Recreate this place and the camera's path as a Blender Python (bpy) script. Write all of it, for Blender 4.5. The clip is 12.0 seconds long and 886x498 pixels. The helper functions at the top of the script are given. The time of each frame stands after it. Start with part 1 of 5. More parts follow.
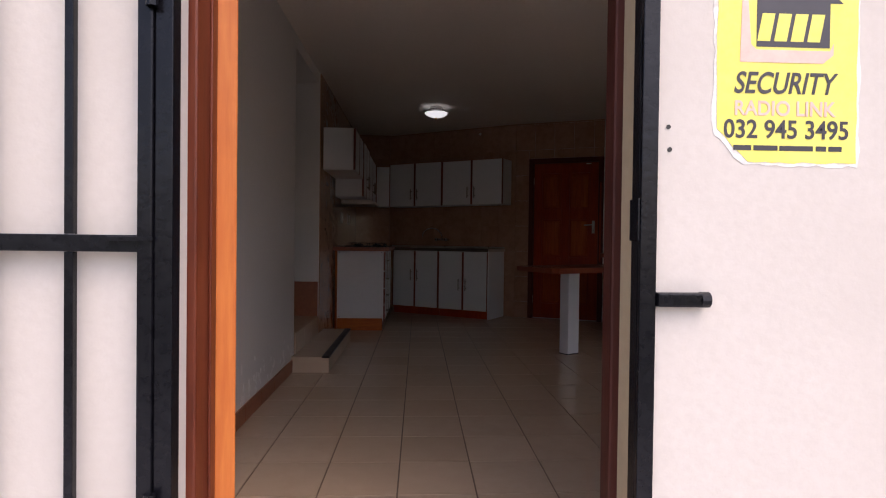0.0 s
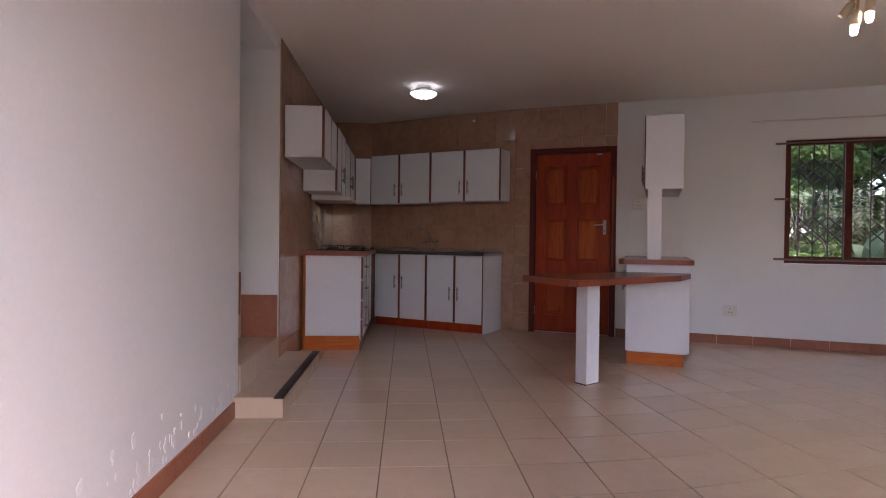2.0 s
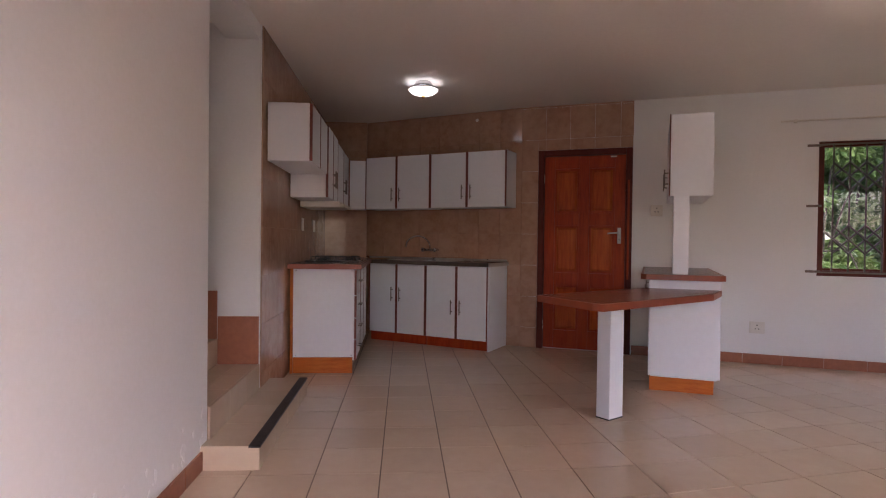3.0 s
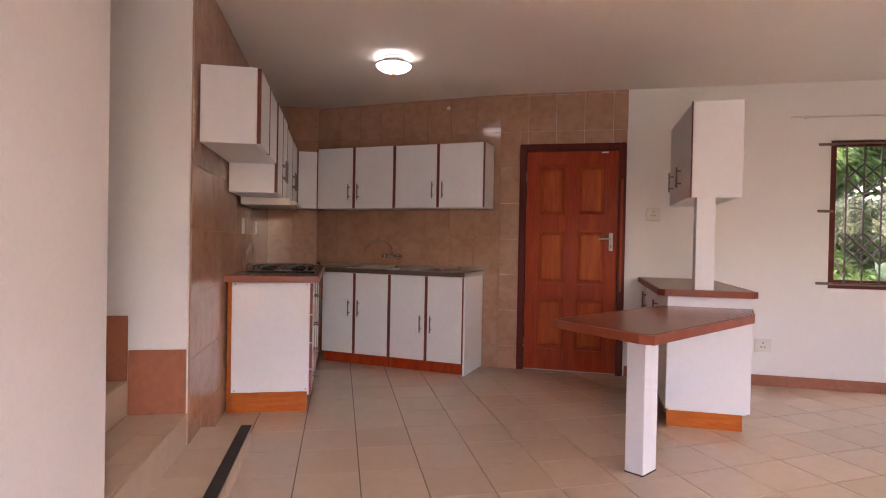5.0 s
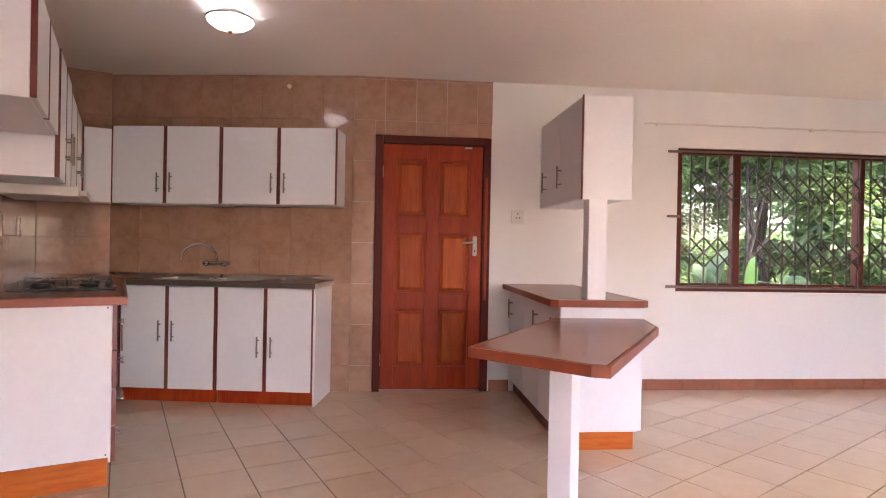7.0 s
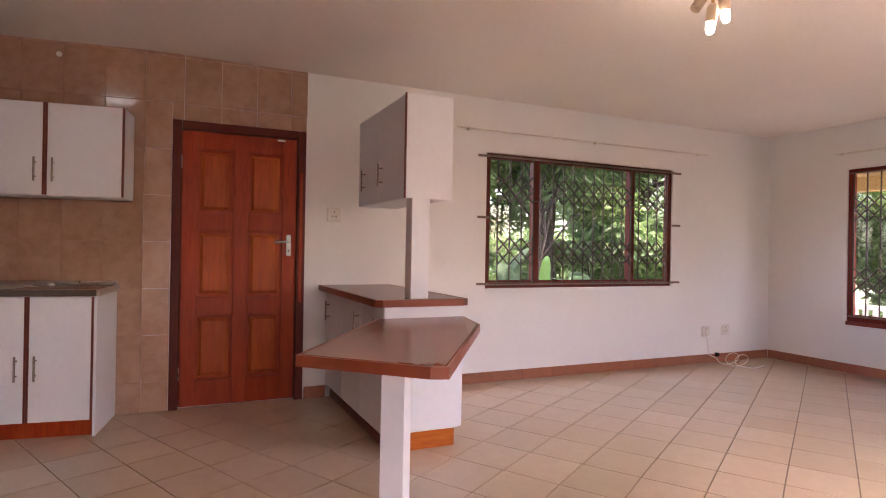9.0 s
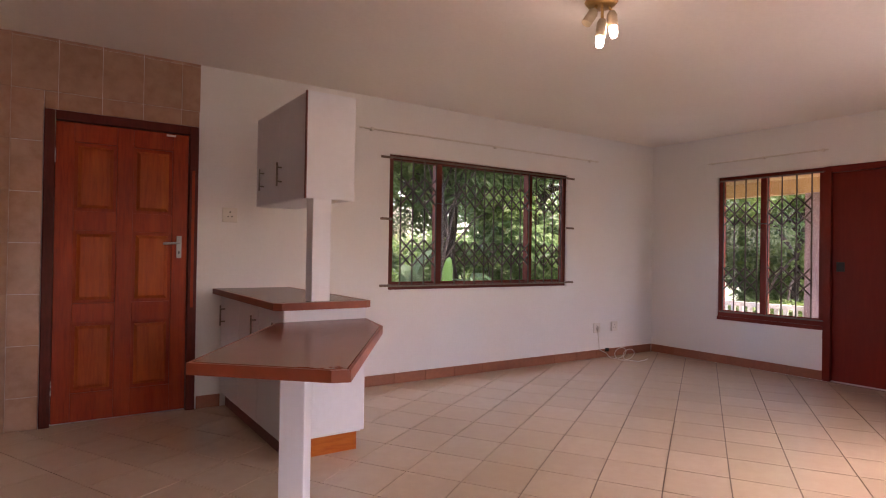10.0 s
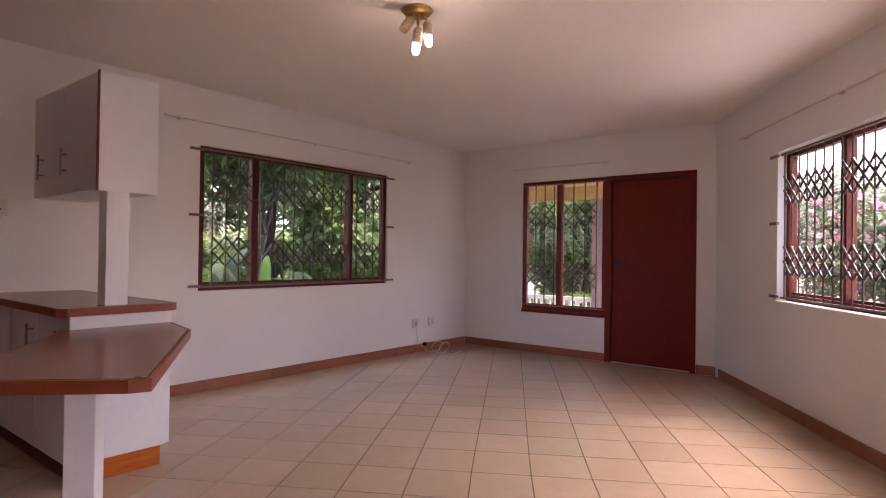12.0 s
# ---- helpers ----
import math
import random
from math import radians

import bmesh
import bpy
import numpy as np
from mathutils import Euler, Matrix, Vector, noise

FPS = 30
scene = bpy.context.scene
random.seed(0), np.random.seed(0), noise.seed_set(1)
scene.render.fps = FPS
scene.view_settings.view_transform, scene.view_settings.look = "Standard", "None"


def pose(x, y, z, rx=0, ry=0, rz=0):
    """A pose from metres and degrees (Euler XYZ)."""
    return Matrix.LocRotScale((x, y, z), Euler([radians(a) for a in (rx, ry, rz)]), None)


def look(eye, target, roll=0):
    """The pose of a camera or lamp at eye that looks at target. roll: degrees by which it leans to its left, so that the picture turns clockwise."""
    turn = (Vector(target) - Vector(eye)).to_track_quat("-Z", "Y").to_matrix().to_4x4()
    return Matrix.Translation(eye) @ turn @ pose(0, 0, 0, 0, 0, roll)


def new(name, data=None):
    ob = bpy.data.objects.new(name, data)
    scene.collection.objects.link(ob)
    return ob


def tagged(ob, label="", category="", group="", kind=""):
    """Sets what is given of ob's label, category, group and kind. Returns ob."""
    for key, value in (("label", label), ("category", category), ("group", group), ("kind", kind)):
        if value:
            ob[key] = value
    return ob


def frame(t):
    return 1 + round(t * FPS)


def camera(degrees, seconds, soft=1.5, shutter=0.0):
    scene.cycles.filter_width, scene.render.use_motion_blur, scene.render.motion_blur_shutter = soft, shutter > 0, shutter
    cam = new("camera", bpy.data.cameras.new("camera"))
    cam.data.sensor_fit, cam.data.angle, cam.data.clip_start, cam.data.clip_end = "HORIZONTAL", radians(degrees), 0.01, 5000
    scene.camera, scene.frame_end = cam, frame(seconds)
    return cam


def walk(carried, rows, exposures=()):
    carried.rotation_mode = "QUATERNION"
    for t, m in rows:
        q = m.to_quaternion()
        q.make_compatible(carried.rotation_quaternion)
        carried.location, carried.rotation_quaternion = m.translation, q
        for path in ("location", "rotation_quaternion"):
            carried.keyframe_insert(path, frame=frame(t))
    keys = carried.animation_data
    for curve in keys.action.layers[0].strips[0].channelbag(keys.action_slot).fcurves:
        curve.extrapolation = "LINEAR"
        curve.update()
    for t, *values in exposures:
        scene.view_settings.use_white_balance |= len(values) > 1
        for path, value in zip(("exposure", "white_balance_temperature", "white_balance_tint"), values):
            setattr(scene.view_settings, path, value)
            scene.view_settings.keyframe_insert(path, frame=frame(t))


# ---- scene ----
cam = camera(74.4, 12.0, soft=1.1)
PATH = [
    (0, (0.202, -0.251, 0.994), (0.289, 1.747, 0.966), 0.7),
    (0.5, (0.2, -0.049, 0.986), (0.294, 1.948, 0.958), 0.7),
    (1, (0.197, 0.164, 0.991), (0.302, 2.161, 0.958), 0.7),
    (1.5, (0.21, 0.462, 0.984), (0.328, 2.458, 0.953), 0.7),
    (2, (0.239, 0.752, 1.024), (0.367, 2.748, 0.995), 0.7),
    (2.5, (0.247, 0.997, 1.054), (0.378, 2.992, 1.025), 0.7),
    (3, (0.23, 1.259, 1.123), (0.368, 3.254, 1.093), 0.7),
    (4.8, (0.039, 2.056, 1.173), (0.328, 4.034, 1.141), 1.1),
    (5, (0.018, 2.141, 1.159), (0.369, 4.11, 1.136), 1.1),
    (5.5, (-0.012, 2.397, 1.166), (0.461, 4.34, 1.143), 1.1),
    (6, (-0.053, 2.605, 1.169), (0.523, 4.52, 1.151), 1.1),
    (6.5, (-0.125, 2.801, 1.183), (0.661, 4.64, 1.173), 1.2),
    (7, (-0.146, 2.944, 1.183), (0.824, 4.693, 1.174), 1.1),
    (9, (-0.151, 3.121, 1.175), (1.339, 4.455, 1.179), 1.0),
    (9.5, (-0.148, 3.116, 1.18), (1.449, 4.32, 1.189), 1.0),
    (10, (-0.146, 3.118, 1.172), (1.543, 4.19, 1.188), 0.9),
    (10.5, (-0.162, 3.105, 1.175), (1.605, 4.04, 1.188), 0.9),
    (11, (-0.157, 3.094, 1.172), (1.672, 3.904, 1.188), 0.9),
    (11.5, (-0.158, 3.097, 1.17), (1.73, 3.755, 1.188), 0.9),
    (12, (-0.17, 3.082, 1.173), (1.76, 3.605, 1.192), 0.8),
]
EXPOSURES = [
    (0.0, 1.25, 6650, 22), (0.5, 2.12, 6800, 25), (0.8, 2.48, 6700, 26), (1.1, 2.82, 6350, 25), (1.5, 3.17, 6250, 26), (3.0, 3.62, 6750, 29), (5.0, 4.52, 7250, 31), (5.5, 4.72, 7350, 31),
    (6.5, 4.95, 7300, 31), (7.0, 5.08, 7000, 30), (9.0, 4.52, 7350, 34), (9.5, 4.24, 7450, 36), (10.5, 3.86, 7450, 38), (11.0, 3.74, 7450, 40), (11.5, 3.70, 7350, 40), (12.0, 3.75, 7200, 38),
]
walk(cam, [(t, look(eye, target, roll)) for t, eye, target, roll in PATH], EXPOSURES)

# ---- world and daylight: an overcast bright day ----
world = bpy.data.worlds.new("world")
scene.world = world
world.use_nodes = True
wn = world.node_tree
sky = wn.nodes.new("ShaderNodeTexSky")
sky.sky_type, sky.sun_disc = "NISHITA", False
sky.sun_elevation, sky.sun_rotation = radians(56), radians(148)
sky.dust_density, sky.air_density, sky.ozone_density = 3.0, 1.0, 1.0
wn.links.new(sky.outputs[0], wn.nodes["Background"].inputs[0])
wn.nodes["Background"].inputs[1].default_value = 0.15
sun = new("sun", bpy.data.lights.new("sun", "SUN"))
sun.data.energy, sun.data.angle, sun.data.color = 0.8, radians(85), (1.0, 0.97, 0.94)
sun.matrix_world = look((10, -16, 28), (0, 0, 0))

# ---- frames of reference ----
NORTH, SOUTH = -23.6, 9.8            # turn of the garden wall and of the wall with the barred window
MN, MS = pose(0, 0, 0, 0, 0, NORTH), pose(0, 0, 0, 0, 0, SOUTH)
WALL_N, WALL_E, WALL_S, OUT_S, WALL_W, CEIL = 7.385, 4.86, 0.897, 0.795, -0.73, 2.54


# ---- materials ----
def nodes_of(name):
    m = bpy.data.materials.new(name)
    m.use_nodes = True
    t = m.node_tree
    return m, t, t.nodes["Principled BSDF"]


def add(t, kind, **values):
    n = t.nodes.new(kind)
    for k, v in values.items():
        n.inputs[k.replace("_", " ")].default_value = v
    return n


def mix(t, fac, a, b, blend="MIX"):
    n = t.nodes.new("ShaderNodeMix")
    n.data_type, n.blend_type = "RGBA", blend
    for socket, v in ((n.inputs[0], fac), (n.inputs[6], a), (n.inputs[7], b)):
        if hasattr(v, "links"):
            t.links.new(v, socket)
        else:
            socket.default_value = (*v, 1) if isinstance(v, tuple) else v
    return n.outputs[2]


def ramp(t, fac, lo, hi):
    n = t.nodes.new("ShaderNodeMapRange")
    n.inputs[1].default_value, n.inputs[2].default_value = lo, hi
    t.links.new(fac, n.inputs[0])
    return n.outputs[0]


def surface(name, colour, other=None, grain=40.0, blotch=1.5, rough=0.6, metal=0.0, bump=0.1, stretch=(1, 1, 1), stain=None, each=0.0, gloss=0.5, coat=0.0):
    """A painted, tiled or wooden surface: fine grain, large blotches, a stain and a change from piece to piece."""
    m, t, p = nodes_of(name)
    other = other or tuple(c * 0.85 for c in colour)
    tc = t.nodes.new("ShaderNodeTexCoord")
    mp = t.nodes.new("ShaderNodeMapping")
    mp.inputs["Scale"].default_value, mp.inputs["Location"].default_value = stretch, (0.37, 0.61, 0.23)
    t.links.new(tc.outputs["Object"], mp.inputs[0])
    vec = mp.outputs[0]
    info = t.nodes.new("ShaderNodeObjectInfo")
    if each:
        shift = t.nodes.new("ShaderNodeVectorMath")
        shift.operation = "MULTIPLY_ADD"
        shift.inputs[1].default_value = (17, 31, 23)
        t.links.new(info.outputs["Random"], shift.inputs[0])
        t.links.new(vec, shift.inputs[2])
        vec = shift.outputs[0]
    fine = add(t, "ShaderNodeTexNoise", Scale=grain, Detail=6.0, Roughness=0.6)
    big = add(t, "ShaderNodeTexNoise", Scale=blotch, Detail=3.0, Roughness=0.55)
    t.links.new(vec, fine.inputs[0])
    t.links.new(vec, big.inputs[0])
    col = mix(t, ramp(t, fine.outputs[0], 0.35, 0.68), colour, other)
    dark = tuple(c * 0.86 for c in colour)
    col = mix(t, ramp(t, big.outputs[0], 0.42, 0.85), col, stain or dark)
    if each:
        val = t.nodes.new("ShaderNodeMapRange")
        val.inputs[3].default_value, val.inputs[4].default_value = 1 - each, 1 + each * 0.6
        t.links.new(info.outputs["Random"], val.inputs[0])
        hsv = t.nodes.new("ShaderNodeHueSaturation")
        t.links.new(val.outputs[0], hsv.inputs["Value"])
        t.links.new(col, hsv.inputs["Color"])
        col = hsv.outputs[0]
    t.links.new(col, p.inputs["Base Color"])
    r = t.nodes.new("ShaderNodeMapRange")
    swing = 0.025 if each else 0.1
    r.inputs[3].default_value, r.inputs[4].default_value = max(0.02, rough - swing), min(1, rough + swing)
    t.links.new(big.outputs[0], r.inputs[0])
    t.links.new(r.outputs[0], p.inputs["Roughness"])
    p.inputs["Metallic"].default_value = metal
    p.inputs["Specular IOR Level"].default_value = gloss
    p.inputs["Coat Weight"].default_value = coat
    if bump:
        b = add(t, "ShaderNodeBump", Strength=bump, Distance=0.01)
        t.links.new(fine.outputs[0], b.inputs["Height"])
        t.links.new(b.outputs[0], p.inputs["Normal"])
    return m


def glowing(name, colour, power):
    m, t, p = nodes_of(name)
    p.inputs["Base Color"].default_value = (*colour, 1)
    p.inputs["Emission Color"].default_value = (*colour, 1)
    p.inputs["Emission Strength"].default_value = power
    return m


def clear_glass():
    m, t, p = nodes_of("glass")
    t.nodes.remove(p)
    g = t.nodes.new("ShaderNodeBsdfGlossy")
    g.inputs["Roughness"].default_value = 0.02
    c = t.nodes.new("ShaderNodeBsdfTransparent")
    c.inputs[0].default_value = (0.93, 0.95, 0.94, 1)
    lw = add(t, "ShaderNodeLayerWeight", Blend=0.5)
    pw = t.nodes.new("ShaderNodeMath")
    pw.operation = "POWER"
    pw.inputs[1].default_value = 5.0
    t.links.new(lw.outputs["Facing"], pw.inputs[0])
    f = t.nodes.new("ShaderNodeMapRange")
    f.inputs[3].default_value, f.inputs[4].default_value = 0.03, 0.7
    t.links.new(pw.outputs[0], f.inputs[0])
    s = t.nodes.new("ShaderNodeMixShader")
    t.links.new(f.outputs[0], s.inputs[0])
    t.links.new(c.outputs[0], s.inputs[1])
    t.links.new(g.outputs[0], s.inputs[2])
    t.links.new(s.outputs[0], t.nodes["Material Output"].inputs[0])
    return m


def leafy(name, colour, other, rough=0.45):
    m, t, p = nodes_of(name)
    geo = t.nodes.new("ShaderNodeNewGeometry")
    col = mix(t, geo.outputs["Random Per Island"], colour, other)
    t.links.new(col, p.inputs["Base Color"])
    p.inputs["Roughness"].default_value = rough
    tr = t.nodes.new("ShaderNodeBsdfTranslucent")
    t.links.new(col, tr.inputs[0])
    s = t.nodes.new("ShaderNodeMixShader")
    s.inputs[0].default_value = 0.4
    t.links.new(p.outputs[0], s.inputs[1])
    t.links.new(tr.outputs[0], s.inputs[2])
    t.links.new(s.outputs[0], t.nodes["Material Output"].inputs[0])
    return m


PLASTER = surface("white_plaster", (0.765, 0.75, 0.74), (0.74, 0.725, 0.71), 60, 1.1, 0.75, bump=0.08, stain=(0.735, 0.71, 0.69))
CEILING = surface("ceiling_paint", (0.82, 0.765, 0.705), (0.79, 0.735, 0.675), 30, 0.7, 0.7, bump=0.05, stain=(0.76, 0.71, 0.66))
OUTER = surface("cream_outer_plaster", (0.52, 0.475, 0.43), (0.49, 0.445, 0.40), 55, 2.2, 0.8, bump=0.09, stain=(0.465, 0.42, 0.375))
# yellowish cream of the reveal, its shade mixed into the colour as tan
REVEAL = surface("shaded_cream_reveal", (0.40, 0.31, 0.19), (0.36, 0.28, 0.17), 40, 3, 0.8, bump=0.15)
FLOOR_TILE = surface("beige_floor_tile", (0.575, 0.44, 0.32), (0.545, 0.412, 0.298), 14, 0.9, 0.17, bump=0.0, stain=(0.52, 0.385, 0.27), each=0.05)
GROUT = surface("brown_grout", (0.17, 0.115, 0.08), None, 80, 3, 0.9)
WALL_TILE = surface("marbled_wall_tile", (0.43, 0.252, 0.168), (0.355, 0.195, 0.122), 16, 6, 0.10, bump=0.004, stain=(0.475, 0.30, 0.21), each=0.012)
WALL_GROUT = surface("pale_grout", (0.395, 0.24, 0.163), None, 60, 3, 0.9)
SKIRT = surface("terracotta_tile", (0.36, 0.125, 0.062), (0.29, 0.10, 0.05), 30, 4, 0.45, bump=0.03, each=0.07)
MELAMINE = surface("white_melamine", (0.735, 0.745, 0.775), (0.71, 0.72, 0.75), 25, 1.2, 0.42, bump=0.01, stain=(0.71, 0.715, 0.74))
EDGE = surface("red_brown_edging", (0.17, 0.030, 0.018), (0.13, 0.022, 0.014), 30, 6, 0.4, bump=0.02)
KICK = surface("orange_varnished_pine", (0.52, 0.135, 0.018), (0.40, 0.085, 0.010), 9, 2, 0.4, bump=0.02, stretch=(1, 1, 6), gloss=0.3)
REDWOOD = surface("red_stained_wood", (0.36, 0.040, 0.006), (0.25, 0.024, 0.004), 10, 2.2, 0.45, bump=0.03, stretch=(7, 7, 0.7), stain=(0.42, 0.062, 0.010), gloss=0.25)
PANELWOOD = surface("amber_wood_panel", (0.43, 0.075, 0.010), (0.31, 0.043, 0.006), 9, 2, 0.45, bump=0.03, stretch=(7, 7, 0.7), stain=(0.58, 0.14, 0.018), gloss=0.25)
DARKWOOD = surface("dark_red_frame_wood", (0.125, 0.020, 0.011), (0.085, 0.014, 0.008), 14, 3, 0.5, bump=0.04, stretch=(5, 5, 1), gloss=0.2)
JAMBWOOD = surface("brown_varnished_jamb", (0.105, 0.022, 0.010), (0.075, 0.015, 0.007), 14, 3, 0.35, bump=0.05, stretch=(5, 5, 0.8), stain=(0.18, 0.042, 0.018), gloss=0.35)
# a darker version of the jamb wood, for the right jamb and head
DARKJAMB = surface("dark_jamb_wood", (0.052, 0.013, 0.009), (0.036, 0.010, 0.007), 14, 3, 0.5, bump=0.06, stretch=(5, 5, 0.8), stain=(0.075, 0.02, 0.013), gloss=0.2)
MAHOGANY = surface("mahogany_flush_door", (0.175, 0.017, 0.007), (0.15, 0.013, 0.006), 8, 1.6, 0.45, bump=0.02, stretch=(6, 6, 0.6), gloss=0.25)
PINE = surface("raw_orange_timber", (0.50, 0.15, 0.03), (0.40, 0.10, 0.018), 10, 3, 0.5, bump=0.08, stretch=(6, 6, 0.6), stain=(0.45, 0.11, 0.02), gloss=0.3)
LAMINATE = surface("brown_laminate_top", (0.27, 0.085, 0.048), (0.22, 0.065, 0.036), 14, 0.9, 0.24, bump=0.0, stain=(0.25, 0.085, 0.05), each=0.01, gloss=0.35)
TOPEDGE = surface("red_brown_wooden_edge", (0.26, 0.058, 0.024), (0.20, 0.042, 0.018), 12, 3, 0.35, bump=0.02)
STEEL = surface("brushed_steel", (0.62, 0.60, 0.57), (0.5, 0.48, 0.45), 90, 5, 0.3, metal=1.0, bump=0.01)
CHROME = surface("chrome", (0.62, 0.61, 0.60), (0.55, 0.54, 0.53), 30, 5, 0.22, metal=1.0, bump=0)
COPPER = surface("worn_copper", (0.34, 0.19, 0.13), (0.26, 0.15, 0.10), 50, 6, 0.4, metal=1.0, bump=0.02)
SATIN = surface("satin_nickel", (0.40, 0.375, 0.35), (0.34, 0.32, 0.30), 40, 6, 0.38, metal=1.0, bump=0.01)
PEWTER = surface("dull_pewter", (0.28, 0.25, 0.22), (0.2, 0.18, 0.16), 60, 8, 0.4, metal=1.0, bump=0.01)
BLACK = surface("black_gloss_paint", (0.004, 0.004, 0.006), (0.008, 0.008, 0.010), 50, 6, 0.2, bump=0.1, gloss=0.2)
HOB = surface("black_enamel", (0.012, 0.011, 0.011), None, 40, 5, 0.25, bump=0.02)
RUBBER = surface("dark_brown_nosing", (0.025, 0.017, 0.014), None, 60, 6, 0.6, bump=0.2)
BARS = surface("dark_bronze_bars", (0.048, 0.032, 0.023), (0.07, 0.048, 0.034), 60, 8, 0.4, bump=0.05)
LUG = surface("grey_brown_steel_lug", (0.2, 0.14, 0.11), (0.13, 0.09, 0.07), 60, 8, 0.5, metal=0.3)
PLASTIC = surface("white_plastic", (0.70, 0.66, 0.60), (0.66, 0.62, 0.56), 20, 4, 0.4, bump=0)
DARKHOLE = surface("dark_socket_hole", (0.02, 0.018, 0.016), None, 20, 4, 0.6, bump=0)
BRASS = surface("brushed_brass", (0.62, 0.40, 0.16), (0.5, 0.31, 0.11), 60, 6, 0.35, metal=1.0, bump=0.02)
CREAMMETAL = surface("cream_lamp_metal", (0.62, 0.50, 0.34), (0.54, 0.43, 0.28), 40, 6, 0.4, bump=0.01)
RAIL = surface("white_plastic_rail", (0.72, 0.67, 0.61), None, 20, 4, 0.5, bump=0)
DOME = glowing("lit_opal_glass", (0.93, 0.98, 1.0), 0.33)
TUBE = glowing("lit_bulb", (1.0, 0.93, 0.80), 5.0)
GLASS = clear_glass()
SIGN = surface("yellow_vinyl", (0.68, 0.62, 0.12), (0.62, 0.57, 0.09), 40, 6, 0.5, bump=0.05, stain=(0.74, 0.67, 0.14))
INK = surface("black_ink", (0.025, 0.022, 0.03), None, 40, 6, 0.5, bump=0)
PINKINK = surface("faded_pink_ink", (0.72, 0.45, 0.38), None, 40, 6, 0.5, bump=0)
PAPER = surface("torn_white_backing", (0.75, 0.73, 0.70), (0.5, 0.47, 0.42), 60, 9, 0.8)
BARK = surface("grey_brown_bark", (0.06, 0.043, 0.032), (0.035, 0.026, 0.02), 20, 3, 0.9, bump=0.6, stretch=(1, 1, 0.3))
GRASS = surface("grass_ground", (0.07, 0.10, 0.03), (0.10, 0.10, 0.045), 12, 0.6, 0.9, bump=0.5, stain=(0.13, 0.10, 0.06))
CONCRETE = surface("grey_concrete", (0.60, 0.57, 0.54), (0.53, 0.50, 0.47), 40, 1.5, 0.85, bump=0.2)
OCHRE = surface("ochre_veranda_ceiling", (0.50, 0.33, 0.16), (0.43, 0.28, 0.13), 20, 2, 0.6)
LILAC = surface("mauve_post_paint", (0.26, 0.19, 0.20), (0.22, 0.16, 0.17), 40, 3, 0.7, bump=0.1)
WHITEWOOD = surface("white_painted_timber", (0.75, 0.72, 0.70), None, 30, 4, 0.6)
LEAF = leafy("mango_leaves", (0.06, 0.125, 0.045), (0.18, 0.28, 0.10))
LEAF_LIGHT = leafy("acacia_leaves", (0.08, 0.155, 0.04), (0.20, 0.29, 0.085))
BANANA = leafy("banana_leaves", (0.11, 0.25, 0.05), (0.13, 0.28, 0.06), 0.35)
BANANA_PALE = leafy("pale_banana_leaves", (0.10, 0.16, 0.09), (0.20, 0.28, 0.18), 0.4)
BANANA_DARK = leafy("dark_banana_leaves", (0.035, 0.085, 0.04), (0.10, 0.17, 0.10), 0.4)
PALE_LEAF = leafy("pale_dusty_leaves", (0.10, 0.17, 0.08), (0.2, 0.27, 0.14))
PETAL = leafy("pink_petals", (0.75, 0.22, 0.38), (0.85, 0.42, 0.52))


# ---- building helpers ----
def box(bm, x0, x1, y0, y1, z0, z1, bevel=0.0):
    made = bmesh.ops.create_cube(bm, size=1.0, matrix=Matrix.Translation(((x0 + x1) / 2, (y0 + y1) / 2, (z0 + z1) / 2)) @ Matrix.Diagonal((abs(x1 - x0), abs(y1 - y0), abs(z1 - z0), 1)))
    if bevel:
        edges = {e for v in made["verts"] for e in v.link_edges}
        bmesh.ops.bevel(bm, geom=list(edges), offset=bevel, segments=2, affect="EDGES", profile=0.6)
    return bm


def boxed(*size, bevel=0.0):
    return box(bmesh.new(), *size, bevel=bevel)


def rod(bm, a, b, r, sides=10, r2=None):
    a, b = Vector(a), Vector(b)
    m = Matrix.Translation((a + b) / 2) @ (b - a).to_track_quat("Z", "Y").to_matrix().to_4x4()
    bmesh.ops.create_cone(bm, cap_ends=True, segments=sides, radius1=r, radius2=r if r2 is None else r2, depth=(b - a).length, matrix=m)
    return bm


def tube(points, r, sides=8):
    """A bent round tube through points."""
    bm = bmesh.new()
    pts = [Vector(p) for p in points]
    rings = []
    for i, p in enumerate(pts):
        way = (pts[min(i + 1, len(pts) - 1)] - pts[max(i - 1, 0)]).normalized()
        q = way.to_track_quat("Z", "Y")
        rings.append([bm.verts.new(p + q @ Vector((r * math.cos(k * math.tau / sides), r * math.sin(k * math.tau / sides), 0))) for k in range(sides)])
    for a, b in zip(rings, rings[1:]):
        for k in range(sides):
            bm.faces.new((a[k], a[(k + 1) % sides], b[(k + 1) % sides], b[k]))
    bm.faces.new(rings[0][::-1])
    bm.faces.new(rings[-1])
    return bm


def lathe(profile, sides=32):
    """A turned shape from (radius, height) pairs."""
    bm = bmesh.new()
    rings = [[bm.verts.new((r * math.cos(k * math.tau / sides), r * math.sin(k * math.tau / sides), z)) for k in range(sides)] for r, z in profile]
    for a, b in zip(rings, rings[1:]):
        for k in range(sides):
            bm.faces.new((a[k], a[(k + 1) % sides], b[(k + 1) % sides], b[k]))
    bmesh.ops.remove_doubles(bm, verts=bm.verts, dist=1e-5)
    bmesh.ops.recalc_face_normals(bm, faces=bm.faces)
    for face in bm.faces:
        face.smooth = True
    return bm


